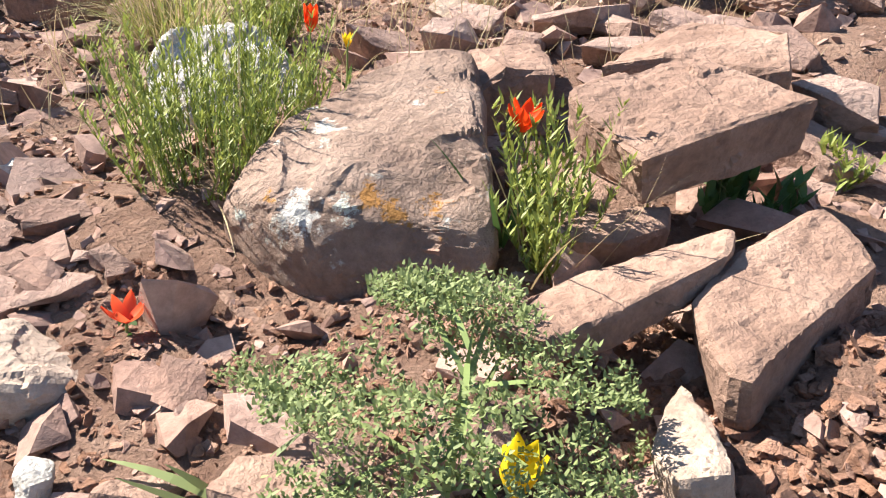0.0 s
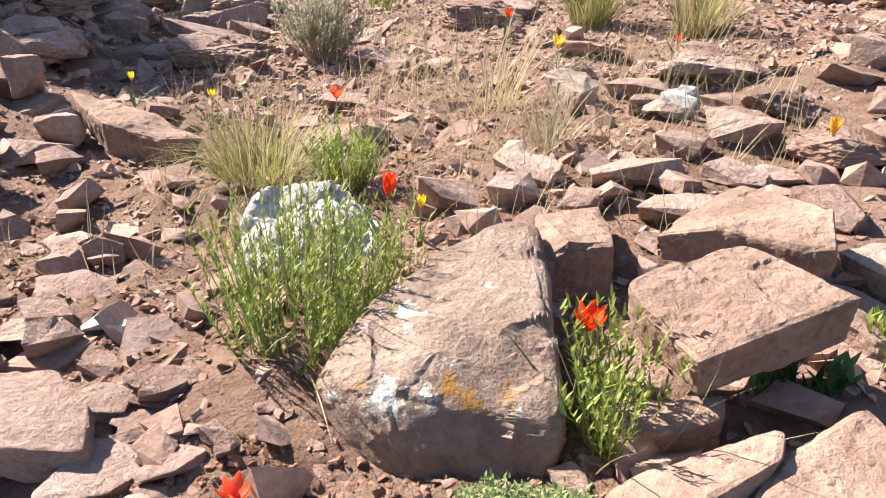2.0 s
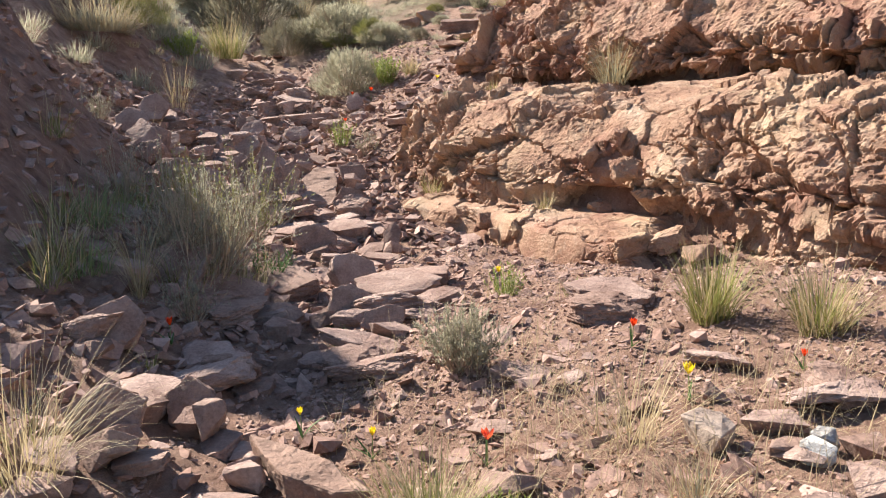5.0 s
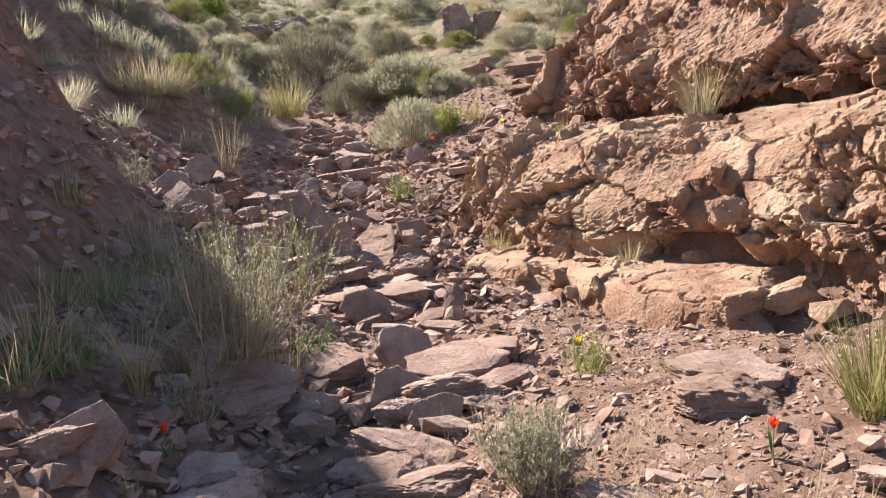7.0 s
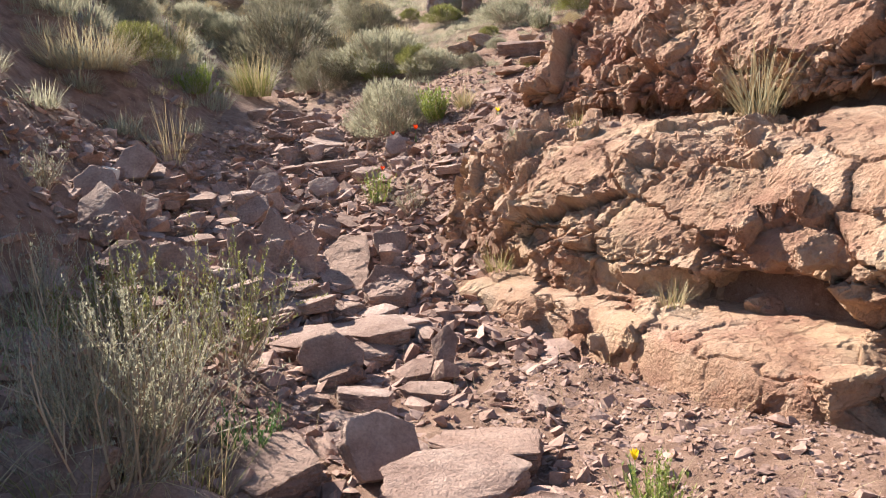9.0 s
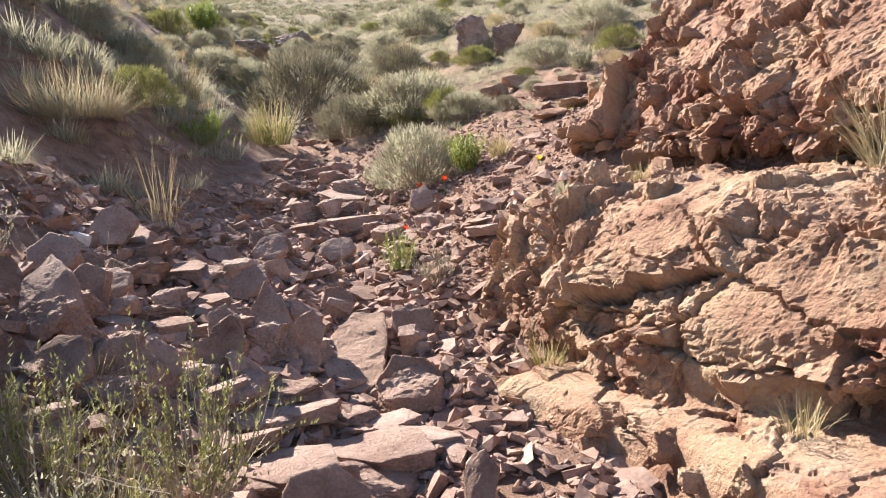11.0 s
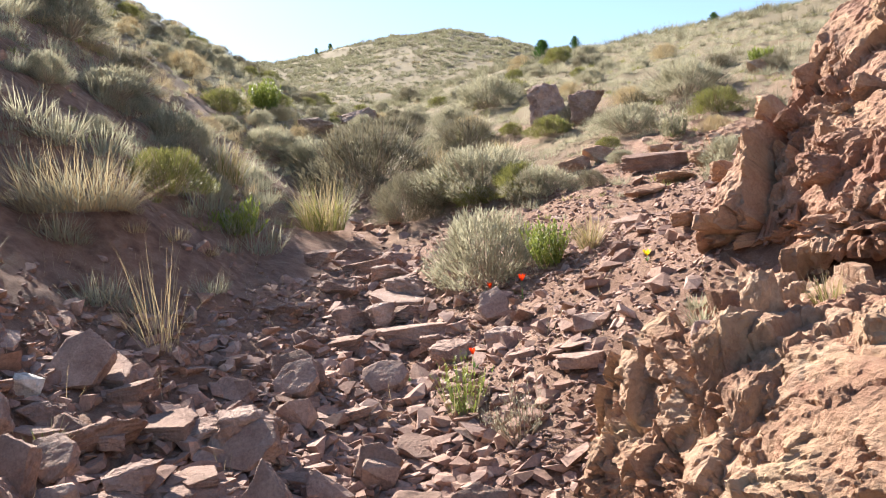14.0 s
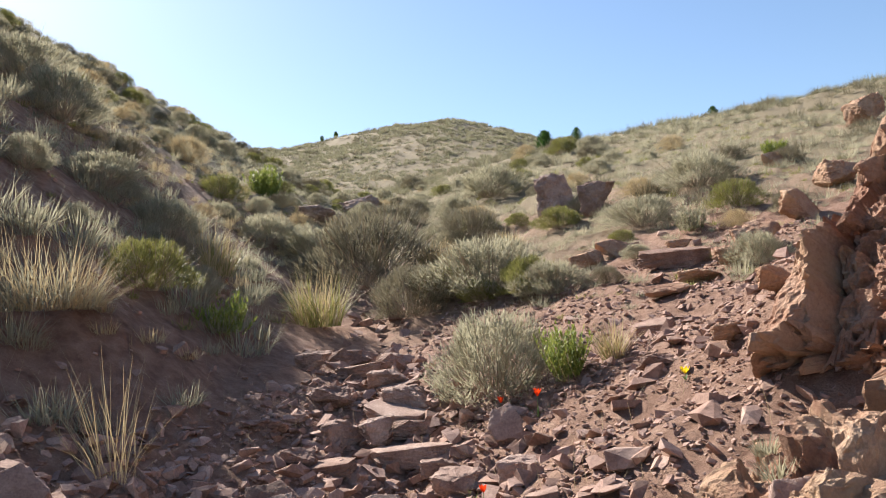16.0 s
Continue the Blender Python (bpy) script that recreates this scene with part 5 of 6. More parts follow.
flag(-4.71, 11.47, 0.41, 0.20, 0)
flag(-2.40, 8.70, 0.25, 0.11, 0)

# ---- bushes, shrubs and grass ----
bush(-0.325, 1.13, "bright green broom-like bush beside a boulder", 0.20, 0.285, 200, 38, 0.017, 0.0034, 2, spread=0.62, dry=26, foot=0.72)
bush(0.15, 0.84, "leafy green shoots growing between the rocks", 0.066, 0.262, 34, 44, 0.020, 0.0045, 3, spread=0.72, dry=12)
bush(-0.40, 1.80, "low green bush behind the white boulder", 0.136, 0.187, 110, 22, 0.018, 0.0040, 4, dry=20)
bush(0.41, 0.99, "broad-leaved green weed under a sandstone slab", 0.101, 0.101, 16, 12, 0.035, 0.0140, 5, leaf=LEAF, spread=1.1)
bush(0.29, 0.92, "small broad-leaved weed at the foot of the rocks", 0.026, 0.044, 6, 9, 0.022, 0.0090, 6, spread=0.9)
bush(0.58, 1.07, "pale green weed sprouting between the rocks", 0.065, 0.098, 9, 18, 0.022, 0.0070, 7, spread=0.9)
tussock(-0.64, 1.91, "olive and straw-coloured grass tussock behind a bush", 0.230, 0.354, 560, 8, share=0.7, droop=2.1, width=0.0028, lean1=0.9)
tussock(-1.14, 1.09, "dense olive-green grass tussock by a standing rock", 0.178, 0.357, 800, 9, share=0.9, droop=1.3, width=0.0032, lean1=1.0)
tussock(0.32, 3.51, "tall yellow-green grass tussock below the cliff", 0.177, 0.481, 320, 10, share=0.75, droop=0.6, width=0.005)
tussock(0.72, 3.26, "yellow-green grass tussock with dry tips", 0.196, 0.392, 280, 11, share=0.5, droop=1.0, width=0.005)
twig_shrub(-0.74, 3.12, "low grey cushion shrub with bare twigs", 0.231, 0.255, 120, 12, leaves=14)
bush(-0.71, 4.41, "small fresh green plant among dry stalks", 0.182, 0.231, 60, 16, 0.020, 0.0050, 13, dry=30)
tussock(-0.31, 4.21, "small green grass tuft on the stony soil", 0.093, 0.186, 50, 14, share=0.8)
tussock(-0.07, 2.36, "tangle of dry straw stalks beside a tan block", 0.210, 0.492, 110, 15, share=0.0, droop=0.9, width=0.003, lean1=1.1)
tussock(0.10, 1.96, "dry stalks over a low grey-green plant", 0.146, 0.190, 120, 16, share=0.3, droop=1.2, width=0.003, green=SAGE)
twig_shrub(-2.43, 4.12, "grey twiggy shrub with thin dry stems", 0.482, 0.72, 110, 17, leaves=26, leaf_l=0.015)
tussock(-2.41, 3.84, "thin green and dry grass round a grey shrub", 0.407, 0.595, 46, 18, share=0.6, droop=1.5, lean1=1.0, width=0.005)
bush(-2.28, 4.69, "feathery fresh green plant beside a shrub", 0.185, 0.334, 30, 30, 0.030, 0.0070, 19, leaf=LEAF, spread=0.9)
tussock(-1.86, 1.80, "tall dry grass arching over the rocks", 0.277, 0.554, 240, 20, share=0.1, droop=1.7, width=0.003, lean1=0.9)
tussock(-2.88, 3.42, "dry and green grass on the shaded bank", 0.287, 0.488, 120, 21, share=0.4, droop=1.5, width=0.005)
tussock(-1.50, 3.67, "small dark green tuft between stones", 0.088, 0.161, 40, 22, share=1.0, green=LEAF, width=0.006)
tussock(-2.04, 2.82, "small yellow-green tuft between stones", 0.060, 0.120, 36, 23, share=0.8, width=0.005)
twig_shrub(-2.80, 5.55, "grey-green shrub with pale dry twigs in the gully", 0.294, 0.610, 46, 24, leaves=13, leaf_l=0.02, leaf=OLIVE)
twig_shrub(-3.06, 5.11, "grey-green shrub with pale dry twigs in the gully", 0.200, 0.559, 46, 25, leaves=13, leaf_l=0.02, leaf=OLIVE)
tussock(-1.74, 7.29, "green sprig and dry grass on the rock ledge", 0.217, 0.300, 130, 26, share=0.6, droop=1.2, z=0.62)
tussock(-0.62, 6.22, "dry twiggy tuft under the cliff", 0.160, 0.222, 70, 27, share=0.2, droop=1.0, z=0.64)
bush(-3.06, 8.66, "green plant with a red flower in the gully", 0.153, 0.393, 40, 26, 0.028, 0.0060, 28, dry=24)
bush(-3.81, 9.49, "low bright green cushion plant", 0.152, 0.152, 50, 16, 0.020, 0.0070, 29, leaf=LEAF, spread=1.2)
twig_shrub(-2.65, 8.31, "small dry shrub on the red soil", 0.183, 0.284, 40, 30, leaves=4)
tussock(-0.07, 7.28, "tall straw and grey-green clump on the cliff top", 0.253, 0.60, 260, 31, share=0.5, droop=0.9, green=SAGE, width=0.005, z=1.57)
tussock(-1.24, 8.10, "small tuft of grass on the cliff top", 0.127, 0.181, 80, 32, share=0.5, z=1.53)
tussock(-1.75, 8.23, "small grey-green tuft on the cliff top", 0.086, 0.190, 60, 33, share=1.0, green=SAGE, width=0.006, z=1.43)
tussock(-6.44, 9.34, "large pale dry grass clump on the bank", 0.514, 0.633, 1500, 34, share=0.45, droop=1.7, green=SAGE, width=0.005, lean1=1.25, foot=0.85)
tussock(-7.64, 12.84, "dry yellow grass clump on the bank", 0.426, 0.721, 420, 35, share=0.4, droop=1.4, foot=0.6, width=0.009)
tussock(-6.91, 13.96, "golden green grass tussock beside the gully", 0.458, 0.916, 480, 36, share=0.55, droop=1.3, foot=0.6, width=0.009)
bush(-6.36, 11.35, "fresh green plant with arching leaves on the bank", 0.390, 0.468, 50, 26, 0.060, 0.0140, 37, leaf=GREEN, spread=1.1)
twig_shrub(-7.94, 17.35, "brown-grey twiggy shrub in the gully", 1.134, 1.493, 204, 38, leaves=8, leaf_l=0.03)
twig_shrub(-3.70, 11.15, "grey-green shrub on the red slope", 0.491, 0.786, 221, 39, leaves=10, leaf_l=0.02)
bush(-3.06, 10.76, "yellow-green leafy bush on the red slope", 0.238, 0.436, 90, 24, 0.045, 0.0120, 40, leaf=GREEN, dry=30)
tussock(-2.77, 10.98, "dry yellow grass beside a green bush", 0.161, 0.363, 160, 41, share=0.2, width=0.008)
twig_shrub(-5.16, 15.36, "grey-green shrub by the gully", 0.799, 0.904, 187, 42, leaves=10, leaf_l=0.03)
tussock(-6.84, 17.77, "golden dry grass patch in the gully", 0.527, 0.527, 300, 43, share=0.15, width=0.014, lean1=1.0)
twig_shrub(-6.84, 19.57, "dark grey rounded shrub", 0.604, 0.777, 187, 44, leaves=10, leaf_l=0.05)
tussock(-5.48, 17.62, "golden dry grass patch on the slope", 0.366, 0.411, 220, 45, share=0.2, width=0.016, lean1=1.0)
bush(-2.49, 15.74, "low green shrub at the crag's edge", 0.392, 0.428, 70, 22, 0.050, 0.0140, 46, leaf=SAGE)
bush(-1.30, 21.12, "small bright green bush on the crest", 0.366, 0.366, 60, 20, 0.070, 0.0200, 47, leaf=GREEN)
tussock(-1.15, 15.50, "blue-grey tuft on the crag", 0.166, 0.266, 60, 48, share=1.0, green=SAGE, width=0.008)
tussock(-4.94, 8.48, "tall thin reddish dry stalks on the bank", 0.249, 0.820, 60, 49, share=0.0, droop=0.8, width=0.005, lean1=0.8)
tussock(-1.78, 8.47, "grey-green tuft on the red soil", 0.084, 0.126, 90, 50, share=1.0, green=SAGE, width=0.005, z=1.5)
bush(-13.31, 22.50, "yellow-green rounded bush on the far bank", 0.797, 0.870, 160, 22, 0.090, 0.0300, 51, leaf=GREEN)
twig_shrub(-9.82, 17.21, "grey shrub on the bank", 0.626, 0.601, 136, 52, leaves=10, leaf_l=0.04)
twig_shrub(-8.45, 13.01, "grey-green shrub on the bank", 0.518, 0.581, 136, 53, leaves=10, leaf_l=0.04)
tussock(-7.79, 12.05, "green plant on the bank", 0.275, 0.244, 80, 54, share=0.9, width=0.012)
twig_shrub(-11.13, 13.93, "grey shrub high on the bank", 0.730, 0.902, 170, 55, leaves=10, leaf_l=0.04)
twig_shrub(-11.94, 13.97, "grey shrub high on the bank", 0.647, 0.829, 170, 56, leaves=10, leaf_l=0.04)
twig_shrub(-8.82, 12.33, "grey-green shrub on the shaded bank", 0.535, 0.476, 153, 57, leaves=10, leaf_l=0.035)
twig_shrub(-8.13, 25.23, "grey scrub on the hillside", 0.932, 0.985, 187, 58, leaves=10, leaf_l=0.06)
twig_shrub(-3.23, 17.00, "grey scrub at the edge of the slope", 0.510, 0.539, 153, 59, leaves=10, leaf_l=0.04)
twig_shrub(-2.51, 18.87, "straw-grey scrub below the crest", 0.693, 0.666, 153, 60, leaves=10, leaf_l=0.05)
twig_shrub(-6.12, 15.05, "grey-brown twiggy shrub beside the gully", 0.567, 0.831, 150, 61, leaves=10, leaf_l=0.03)
twig_shrub(-9.37, 18.15, "grey-green rounded shrub on the bank", 0.787, 0.840, 140, 62, leaves=12, leaf_l=0.035)
twig_shrub(-4.05, 14.58, "grey-green scrub on the red slope", 0.438, 0.472, 130, 63, leaves=12, leaf_l=0.03)
twig_shrub(-10.30, 23.38, "dark grey scrub in the gully", 0.994, 0.994, 130, 64, leaves=12, leaf_l=0.045)

# ---- shrubs crowding the head of the gully ----
rng = np.random.RandomState(88)
placed = []
for tries in range(2600):
    sy_ = 10.6 + 26.0 * rng.rand() ** 1.3
    su = rng.uniform(-11.0, 9.0)
    sx_ = float(axis_x(np.array([sy_]))[0]) + su
    size = rng.uniform(0.15, 0.40) * (1.0 if sy_ < 18 else 1.25)
    if su < 0 and su > -np.interp(sy_, [10, 13, 16, 20], [2.0, 1.1, 0.6, 0.0]) or su >= 0 and su < np.interp(sy_, [10, 14, 17, 20], [3.5, 1.0, 0.5, 0.0]):
        continue
    if su > 0 and (sy_ < 13.5 or rng.rand() < np.interp(sx_, [-5, -3, -1], [0.15, 0.55, 0.9])):
        continue
    if any(math.hypot(sx_ - q[0], sy_ - q[1]) < 0.75 * (size + q[2]) for q in placed):
        continue
    placed.append((sx_, sy_, size))
    kind = ("sage", "sage", "sage", "straw", "green", "dark")[rng.randint(6)]
    dome_shrub(sx_, sy_, {"sage": "grey-green rounded shrub in the gully", "straw": "pale dry straw-coloured clump in the gully", "green": "olive-green bushy clump in the gully", "dark": "dark grey-brown shrub in the gully"}[kind], size, size * rng.uniform(1.1, 1.6), tries, kind)
    if len(placed) > 230:
        break

# ---- wild tulips ----
tulip(0.090, 0.885, 0.586, "scarlet wild tulip with pointed open petals", RED, 0.042, 0.75, 0.161, 3, 65)
tulip(-0.244, 1.429, 0.535, "scarlet wild tulip, half closed, behind the boulder", RED, 0.050, 0.30, 0.124, 3, 66)
tulip(-0.175, 1.452, 0.504, "yellow wild tulip on a short stem", YELLOW, 0.028, 0.45, 0.081, 3, 67)
tulip(-0.331, 0.734, 0.379, "small red and orange tulip, wide open near the ground", ROSE, 0.036, 0.95, 0.030, 3, 68)
tulip(0.080, 0.453, 0.447, "yellow wild tulip under a feathery plant", YELLOW, 0.055, 0.40, 0.045, 3, 69)
tulip(-1.267, 2.568, 0.421, "yellow wild tulip on a short stem", YELLOW, 0.032, 0.50, 0.099, 3, 70)
tulip(-0.955, 2.437, 0.415, "yellow wild tulip on a short stem", YELLOW, 0.034, 0.50, 0.098, 3, 71)
tulip(-0.526, 2.316, 0.482, "orange-red wild tulip above dry grass", ROSE, 0.042, 0.80, 0.100, 3, 72)
tulip(0.141, 2.614, 0.624, "yellow wild tulip on a short stem", YELLOW, 0.046, 0.60, 0.099, 3, 73)
tulip(-0.033, 3.177, 0.622, "scarlet wild tulip with pointed open petals", RED, 0.036, 0.60, 0.097, 3, 74)
tulip(-2.118, 3.144, 0.569, "scarlet wild tulip with pointed open petals", RED, 0.040, 0.50, 0.099, 3, 75)
tulip(-1.233, 1.445, 0.384, "scarlet wild tulip in a green tussock", RED, 0.040, 0.30, 0.098, 3, 76)
tulip(0.726, 1.813, 0.625, "amber-yellow wild tulip with red-tinged petals", AMBER, 0.042, 0.40, 0.079, 3, 77)
tulip(0.558, 2.838, 0.630, "scarlet wild tulip with pointed open petals", RED, 0.030, 0.50, 0.056, 3, 78)
tulip(-0.771, 4.593, 0.504, "yellow wild tulip on a short stem", YELLOW, 0.040, 0.50, 0.117, 3, 79)
tulip(-3.130, 9.060, None, "scarlet tulip on a green plant in the gully", RED, 0.045, 0.60, 0.111, 3, 80)
tulip(-3.194, 10.407, None, "scarlet wild tulip with pointed open petals", RED, 0.060, 0.60, 0.144, 3, 81)
tulip(-3.491, 10.526, None, "scarlet wild tulip with pointed open petals", RED, 0.050, 0.60, 0.140, 3, 82)
tulip(-1.705, 14.771, None, "scarlet wild tulip with pointed open petals", RED, 0.060, 0.60, 0.096, 3, 83)
tulip(-2.182, 9.903, None, "yellow wild tulip on a short stem", YELLOW, 0.050, 0.80, 0.039, 3, 84)

feathery_plant(0.03, 0.49, "low feathery grey-green plant with finely cut fronds", 0.225, 77)


tussock(-0.16, 0.50, "grey-green strap leaves sprawling over the soil", 0.04, 0.14, 7, 990, green=FERN, share=1.0, droop=0.8, width=0.013, lean0=0.8, lean1=1.3)


# ---- grass in the shade of the bank ----
for gx_, gy_, hh, sd in ((-2.5, 3.9, 0.32, 1), (-2.9, 4.7, 0.38, 2), (-3.3, 5.4, 0.30, 3), (-2.7, 3.1, 0.34, 4), (-3.7, 6.1, 0.28, 5), (-3.2, 3.9, 0.42, 6), (-4.4, 7.1, 0.25, 7), (-3.9, 4.9, 0.4, 8)):
    tussock(gx_, gy_, "green and dry grass tuft on the shaded bank", hh * 0.5, hh, 90, 900 + sd, share=0.65, droop=1.4, width=0.005, lean1=1.0)
for gx_, gy_, hh, sd in ((-2.75, 4.3, 0.36, 1), (-3.5, 5.0, 0.42, 2), (-2.2, 3.5, 0.25, 3), (-4.6, 6.4, 0.35, 4)):
    twig_shrub(gx_, gy_, "small grey-green shrub on the shaded bank", hh * 0.6, hh, 40, 920 + sd, leaves=8)


tussock(-2.48, 3.50, "dry straw stalks arching over a shaded boulder", 0.12, 0.62, 70, 941, share=0.12, droop=1.9, width=0.004, lean1=0.55, foot=0.3)
tussock(-2.30, 4.25, "straw stalks and green blades at a shrub's foot", 0.24, 0.42, 150, 942, share=0.5, droop=1.2, width=0.0045, lean1=0.8, foot=0.7)
tussock(-3.25, 4.22, "soft dark green grass on the shaded bank", 0.30, 0.42, 320, 943, green=FERN, share=0.9, droop=1.5, width=0.0045, lean1=1.0, foot=0.8)
tussock(-3.40, 4.90, "soft dark green grass on the shaded bank", 0.26, 0.36, 260, 944, green=FERN, share=0.85, droop=1.5, width=0.0045, lean1=1.0, foot=0.8)
tussock(-2.80, 3.45, "soft dark green grass on the shaded bank", 0.24, 0.34, 240, 945, green=FERN, share=0.8, droop=1.5, width=0.0045, lean1=1.0, foot=0.8)
tussock(-2.95, 5.25, "green and straw grass below a grey shrub", 0.20, 0.36, 160, 946, share=0.6, droop=1.3, width=0.0045, lean1=0.8, foot=0.7)


# ---- loose stones scattered over the slope ----
CHIPS = [with_material(chip_mesh(300 + i, 9), STONE) for i in range(10)]
rng = np.random.RandomState(4)


def stony(x, y):
    """How thickly stones lie, 0 to 1."""
    u = x - axis_x(y)
    w, v = (x + y - 5.8) / 1.41421, (x - y) / 1.41421
    wide = np.where(u < 0, np.interp(y, [0, 5, 8, 9.5, 12], [2.4, 2.4, 2.2, 1.2, 0.6]), np.interp(y, [0, 5, 8, 12], [2.4, 1.9, 1.1, 0.6]))
    bed = np.exp(-(u / wide) ** 2)
    soil = np.exp(-((x - 0.0) / 1.0) ** 2 - ((y - 4.2) / 1.1) ** 2) * 0.75
    cliff = (w > 0.15) & (v > -7.6)
    return np.where(cliff, 0.10, np.clip(bed - soil, 0.12, 1) * np.interp(y, [9, 16], [1, 0.5]))


def sprinkle(n, x0, x1, y0, y1, low, high, power, least=0.0):
    x, y = x0 + (x1 - x0) * rng.rand(n), y0 + (y1 - y0) * rng.rand(n)
    keep = rng.rand(n) < np.maximum(stony(x, y), least)
    x, y = x[keep], y[keep]
    return x, y, land(x, y) + relief(x, y), low + (high - low) * rng.rand(len(x)) ** power


sx, sy, sz, ss = sprinkle(620, -4.6, 1.6, 0.5, 11.0, 0.06, 0.24, 2.2)
for i in range(min(300, len(sx))):
    if math.hypot(sx[i], sy[i] - 0.9) < 0.55:
        continue
    ob = new("stone", (PLATES if i % 5 < 3 else CHIPS)[i % 10])
    ob.matrix_world = pose(sx[i], sy[i], sz[i] - 0.02 * ss[i], rng.uniform(-18, 18), rng.uniform(-18, 18), rng.uniform(0, 360)) @ Matrix.Diagonal((ss[i], ss[i] * rng.uniform(0.5, 0.9), ss[i] * rng.uniform(0.2, 0.45), 1))
    tagged(ob, "flat angular piece of reddish sandstone scree", "stone", "scree stones")


def rubble(name, label, batches, material=RUBBLE):
    """Scree and gravel too many to count, as one mesh."""
    shapes = []
    for me in CHIPS:
        co = np.array([v.co[:] for v in me.vertices])
        shapes.append((co, [tuple(p.vertices) for p in me.polygons]))
    for i in range(6):
        me = plate_mesh(560 + i, False)
        shapes.append((np.array([v.co[:] for v in me.vertices]) * np.array([1.15, 1.15, 0.6]), [tuple(p.vertices) for p in me.polygons]))
    vs, fs, o = [], [], 0
    for x, y, z, s in batches:
        for i in range(len(x)):
            co, faces = shapes[rng.randint(16)]
            m = np.array(Euler((rng.normal(0, 0.4), rng.normal(0, 0.4), rng.uniform(0, 6.28))).to_matrix())
            q = (co * np.array([s[i], s[i] * rng.uniform(0.55, 0.95), s[i] * rng.uniform(0.25, 0.6)])) @ m.T
            q[:, 0] += x[i]
            q[:, 1] += y[i]
            q[:, 2] += z[i] - 0.1 * s[i]
            vs.append(q)
            fs += [tuple(k + o for k in f) for f in faces]
            o += len(q)
    ob = new(name, mesh_of(name, np.concatenate(vs), fs, material))
    return tagged(ob, label, "gravel", kind="stuff")


rubble("gravel", "reddish-brown gravel and broken stone over the soil", [
    sprinkle(9000, -1.7, 1.3, 0.35, 3.2, 0.006, 0.035, 2.5),
    sprinkle(3200, -2.6, 1.7, 0.4, 7.0, 0.035, 0.13, 1.6),
    sprinkle(3500, -5.5, -1.2, 6.3, 12.5, 0.06, 0.22, 1.6),
    sprinkle(5000, -3.2, 1.6, 2.5, 7.0, 0.012, 0.07, 2.5),
    sprinkle(5500, -6.0, -1.0, 6.0, 12.0, 0.03, 0.16, 2.0),
    sprinkle(19000, -5.5, 0.4, 7.2, 15.0, 0.012, 0.085, 2.2, 0.8),
    sprinkle(15000, -3.6, 0.6, 7.4, 12.5, 0.008, 0.045, 2.0, 1.0),
    sprinkle(24000, -1.5, 1.6, 2.6, 6.4, 0.006, 0.036, 2.2, 0.85),
    sprinkle(700, -1.5, 1.6, 3.0, 6.4, 0.03, 0.10, 2.0, 0.8),
    sprinkle(4500, -6.0, -1.8, 1.5, 8.6, 0.04, 0.17, 2.0, 0.45),
    sprinkle(3500, -9.0, -2.0, 10.0, 19.0, 0.05, 0.26, 2.0)])


rubble("soil_clods", "crumbled clods of red-brown soil between the rocks", [
    sprinkle(5200, 0.14, 0.85, 0.28, 0.75, 0.006, 0.034, 2.0, 1.0),
    sprinkle(2600, -0.6, 0.15, 0.4, 0.85, 0.005, 0.022, 2.0, 1.0),
    sprinkle(5000, -1.3, 0.4, 1.0, 2.6, 0.006, 0.026, 2.0, 0.7)], CLOD)


# ---- scrub on the far slopes ----
def scrub(name, label, n, r0, r1, a0, a1, low, high, material, seed, per=26, segs=2, wide=0.075):
    """Many low clumps of blades over the slopes, as one mesh."""
    rs = np.random.RandomState(seed)
    r, a = np.sqrt(r0 ** 2 + (r1 ** 2 - r0 ** 2) * rs.rand(n)), np.radians(a0 + (a1 - a0) * rs.rand(n))
    x, y = -1.72 - r * np.sin(a), 5.18 + r * np.cos(a)
    u = x - axis_x(y)
    keep = (np.abs(u) > np.interp(y, [10, 16, 22], [1.6, 1.0, 0.0])) & (fbm(xyz(x, y) * 0.25, 2, seed) > -0.45) & ~((x + y > 5.3) & (x - y > -11.2) & (y < 12))
    x, y = x[keep], y[keep]
    z = land(x, y) + relief(x, y)
    k = len(x)
    s = (low + (high - low) * rs.rand(k) ** 2) * np.interp(np.hypot(x + 1.72, y - 5.18), [5, 30, 60, 150], [0.55, 0.7, 1.0, 1.45])
    az = rs.rand(k * per) * 6.28
    sr = np.repeat(s, per)
    off = sr * 0.55 * np.sqrt(rs.rand(k * per))
    base = np.stack([np.repeat(x, per) + off * np.cos(az), np.repeat(y, per) + off * np.sin(az), np.repeat(z, per) + sr * 0.15 * rs.rand(k * per) - 0.02], 1)
    v = blades(base, az + rs.randn(k * per) * 0.5, 0.05 + 1.2 * rs.rand(k * per), sr * (0.4 + 0.5 * rs.rand(k * per)), sr * wide, 0.6 * rs.rand(k * per), segs)
    ob = new(name, mesh_of(name, *v, material))
    return tagged(ob, label, "scrub", kind="stuff")


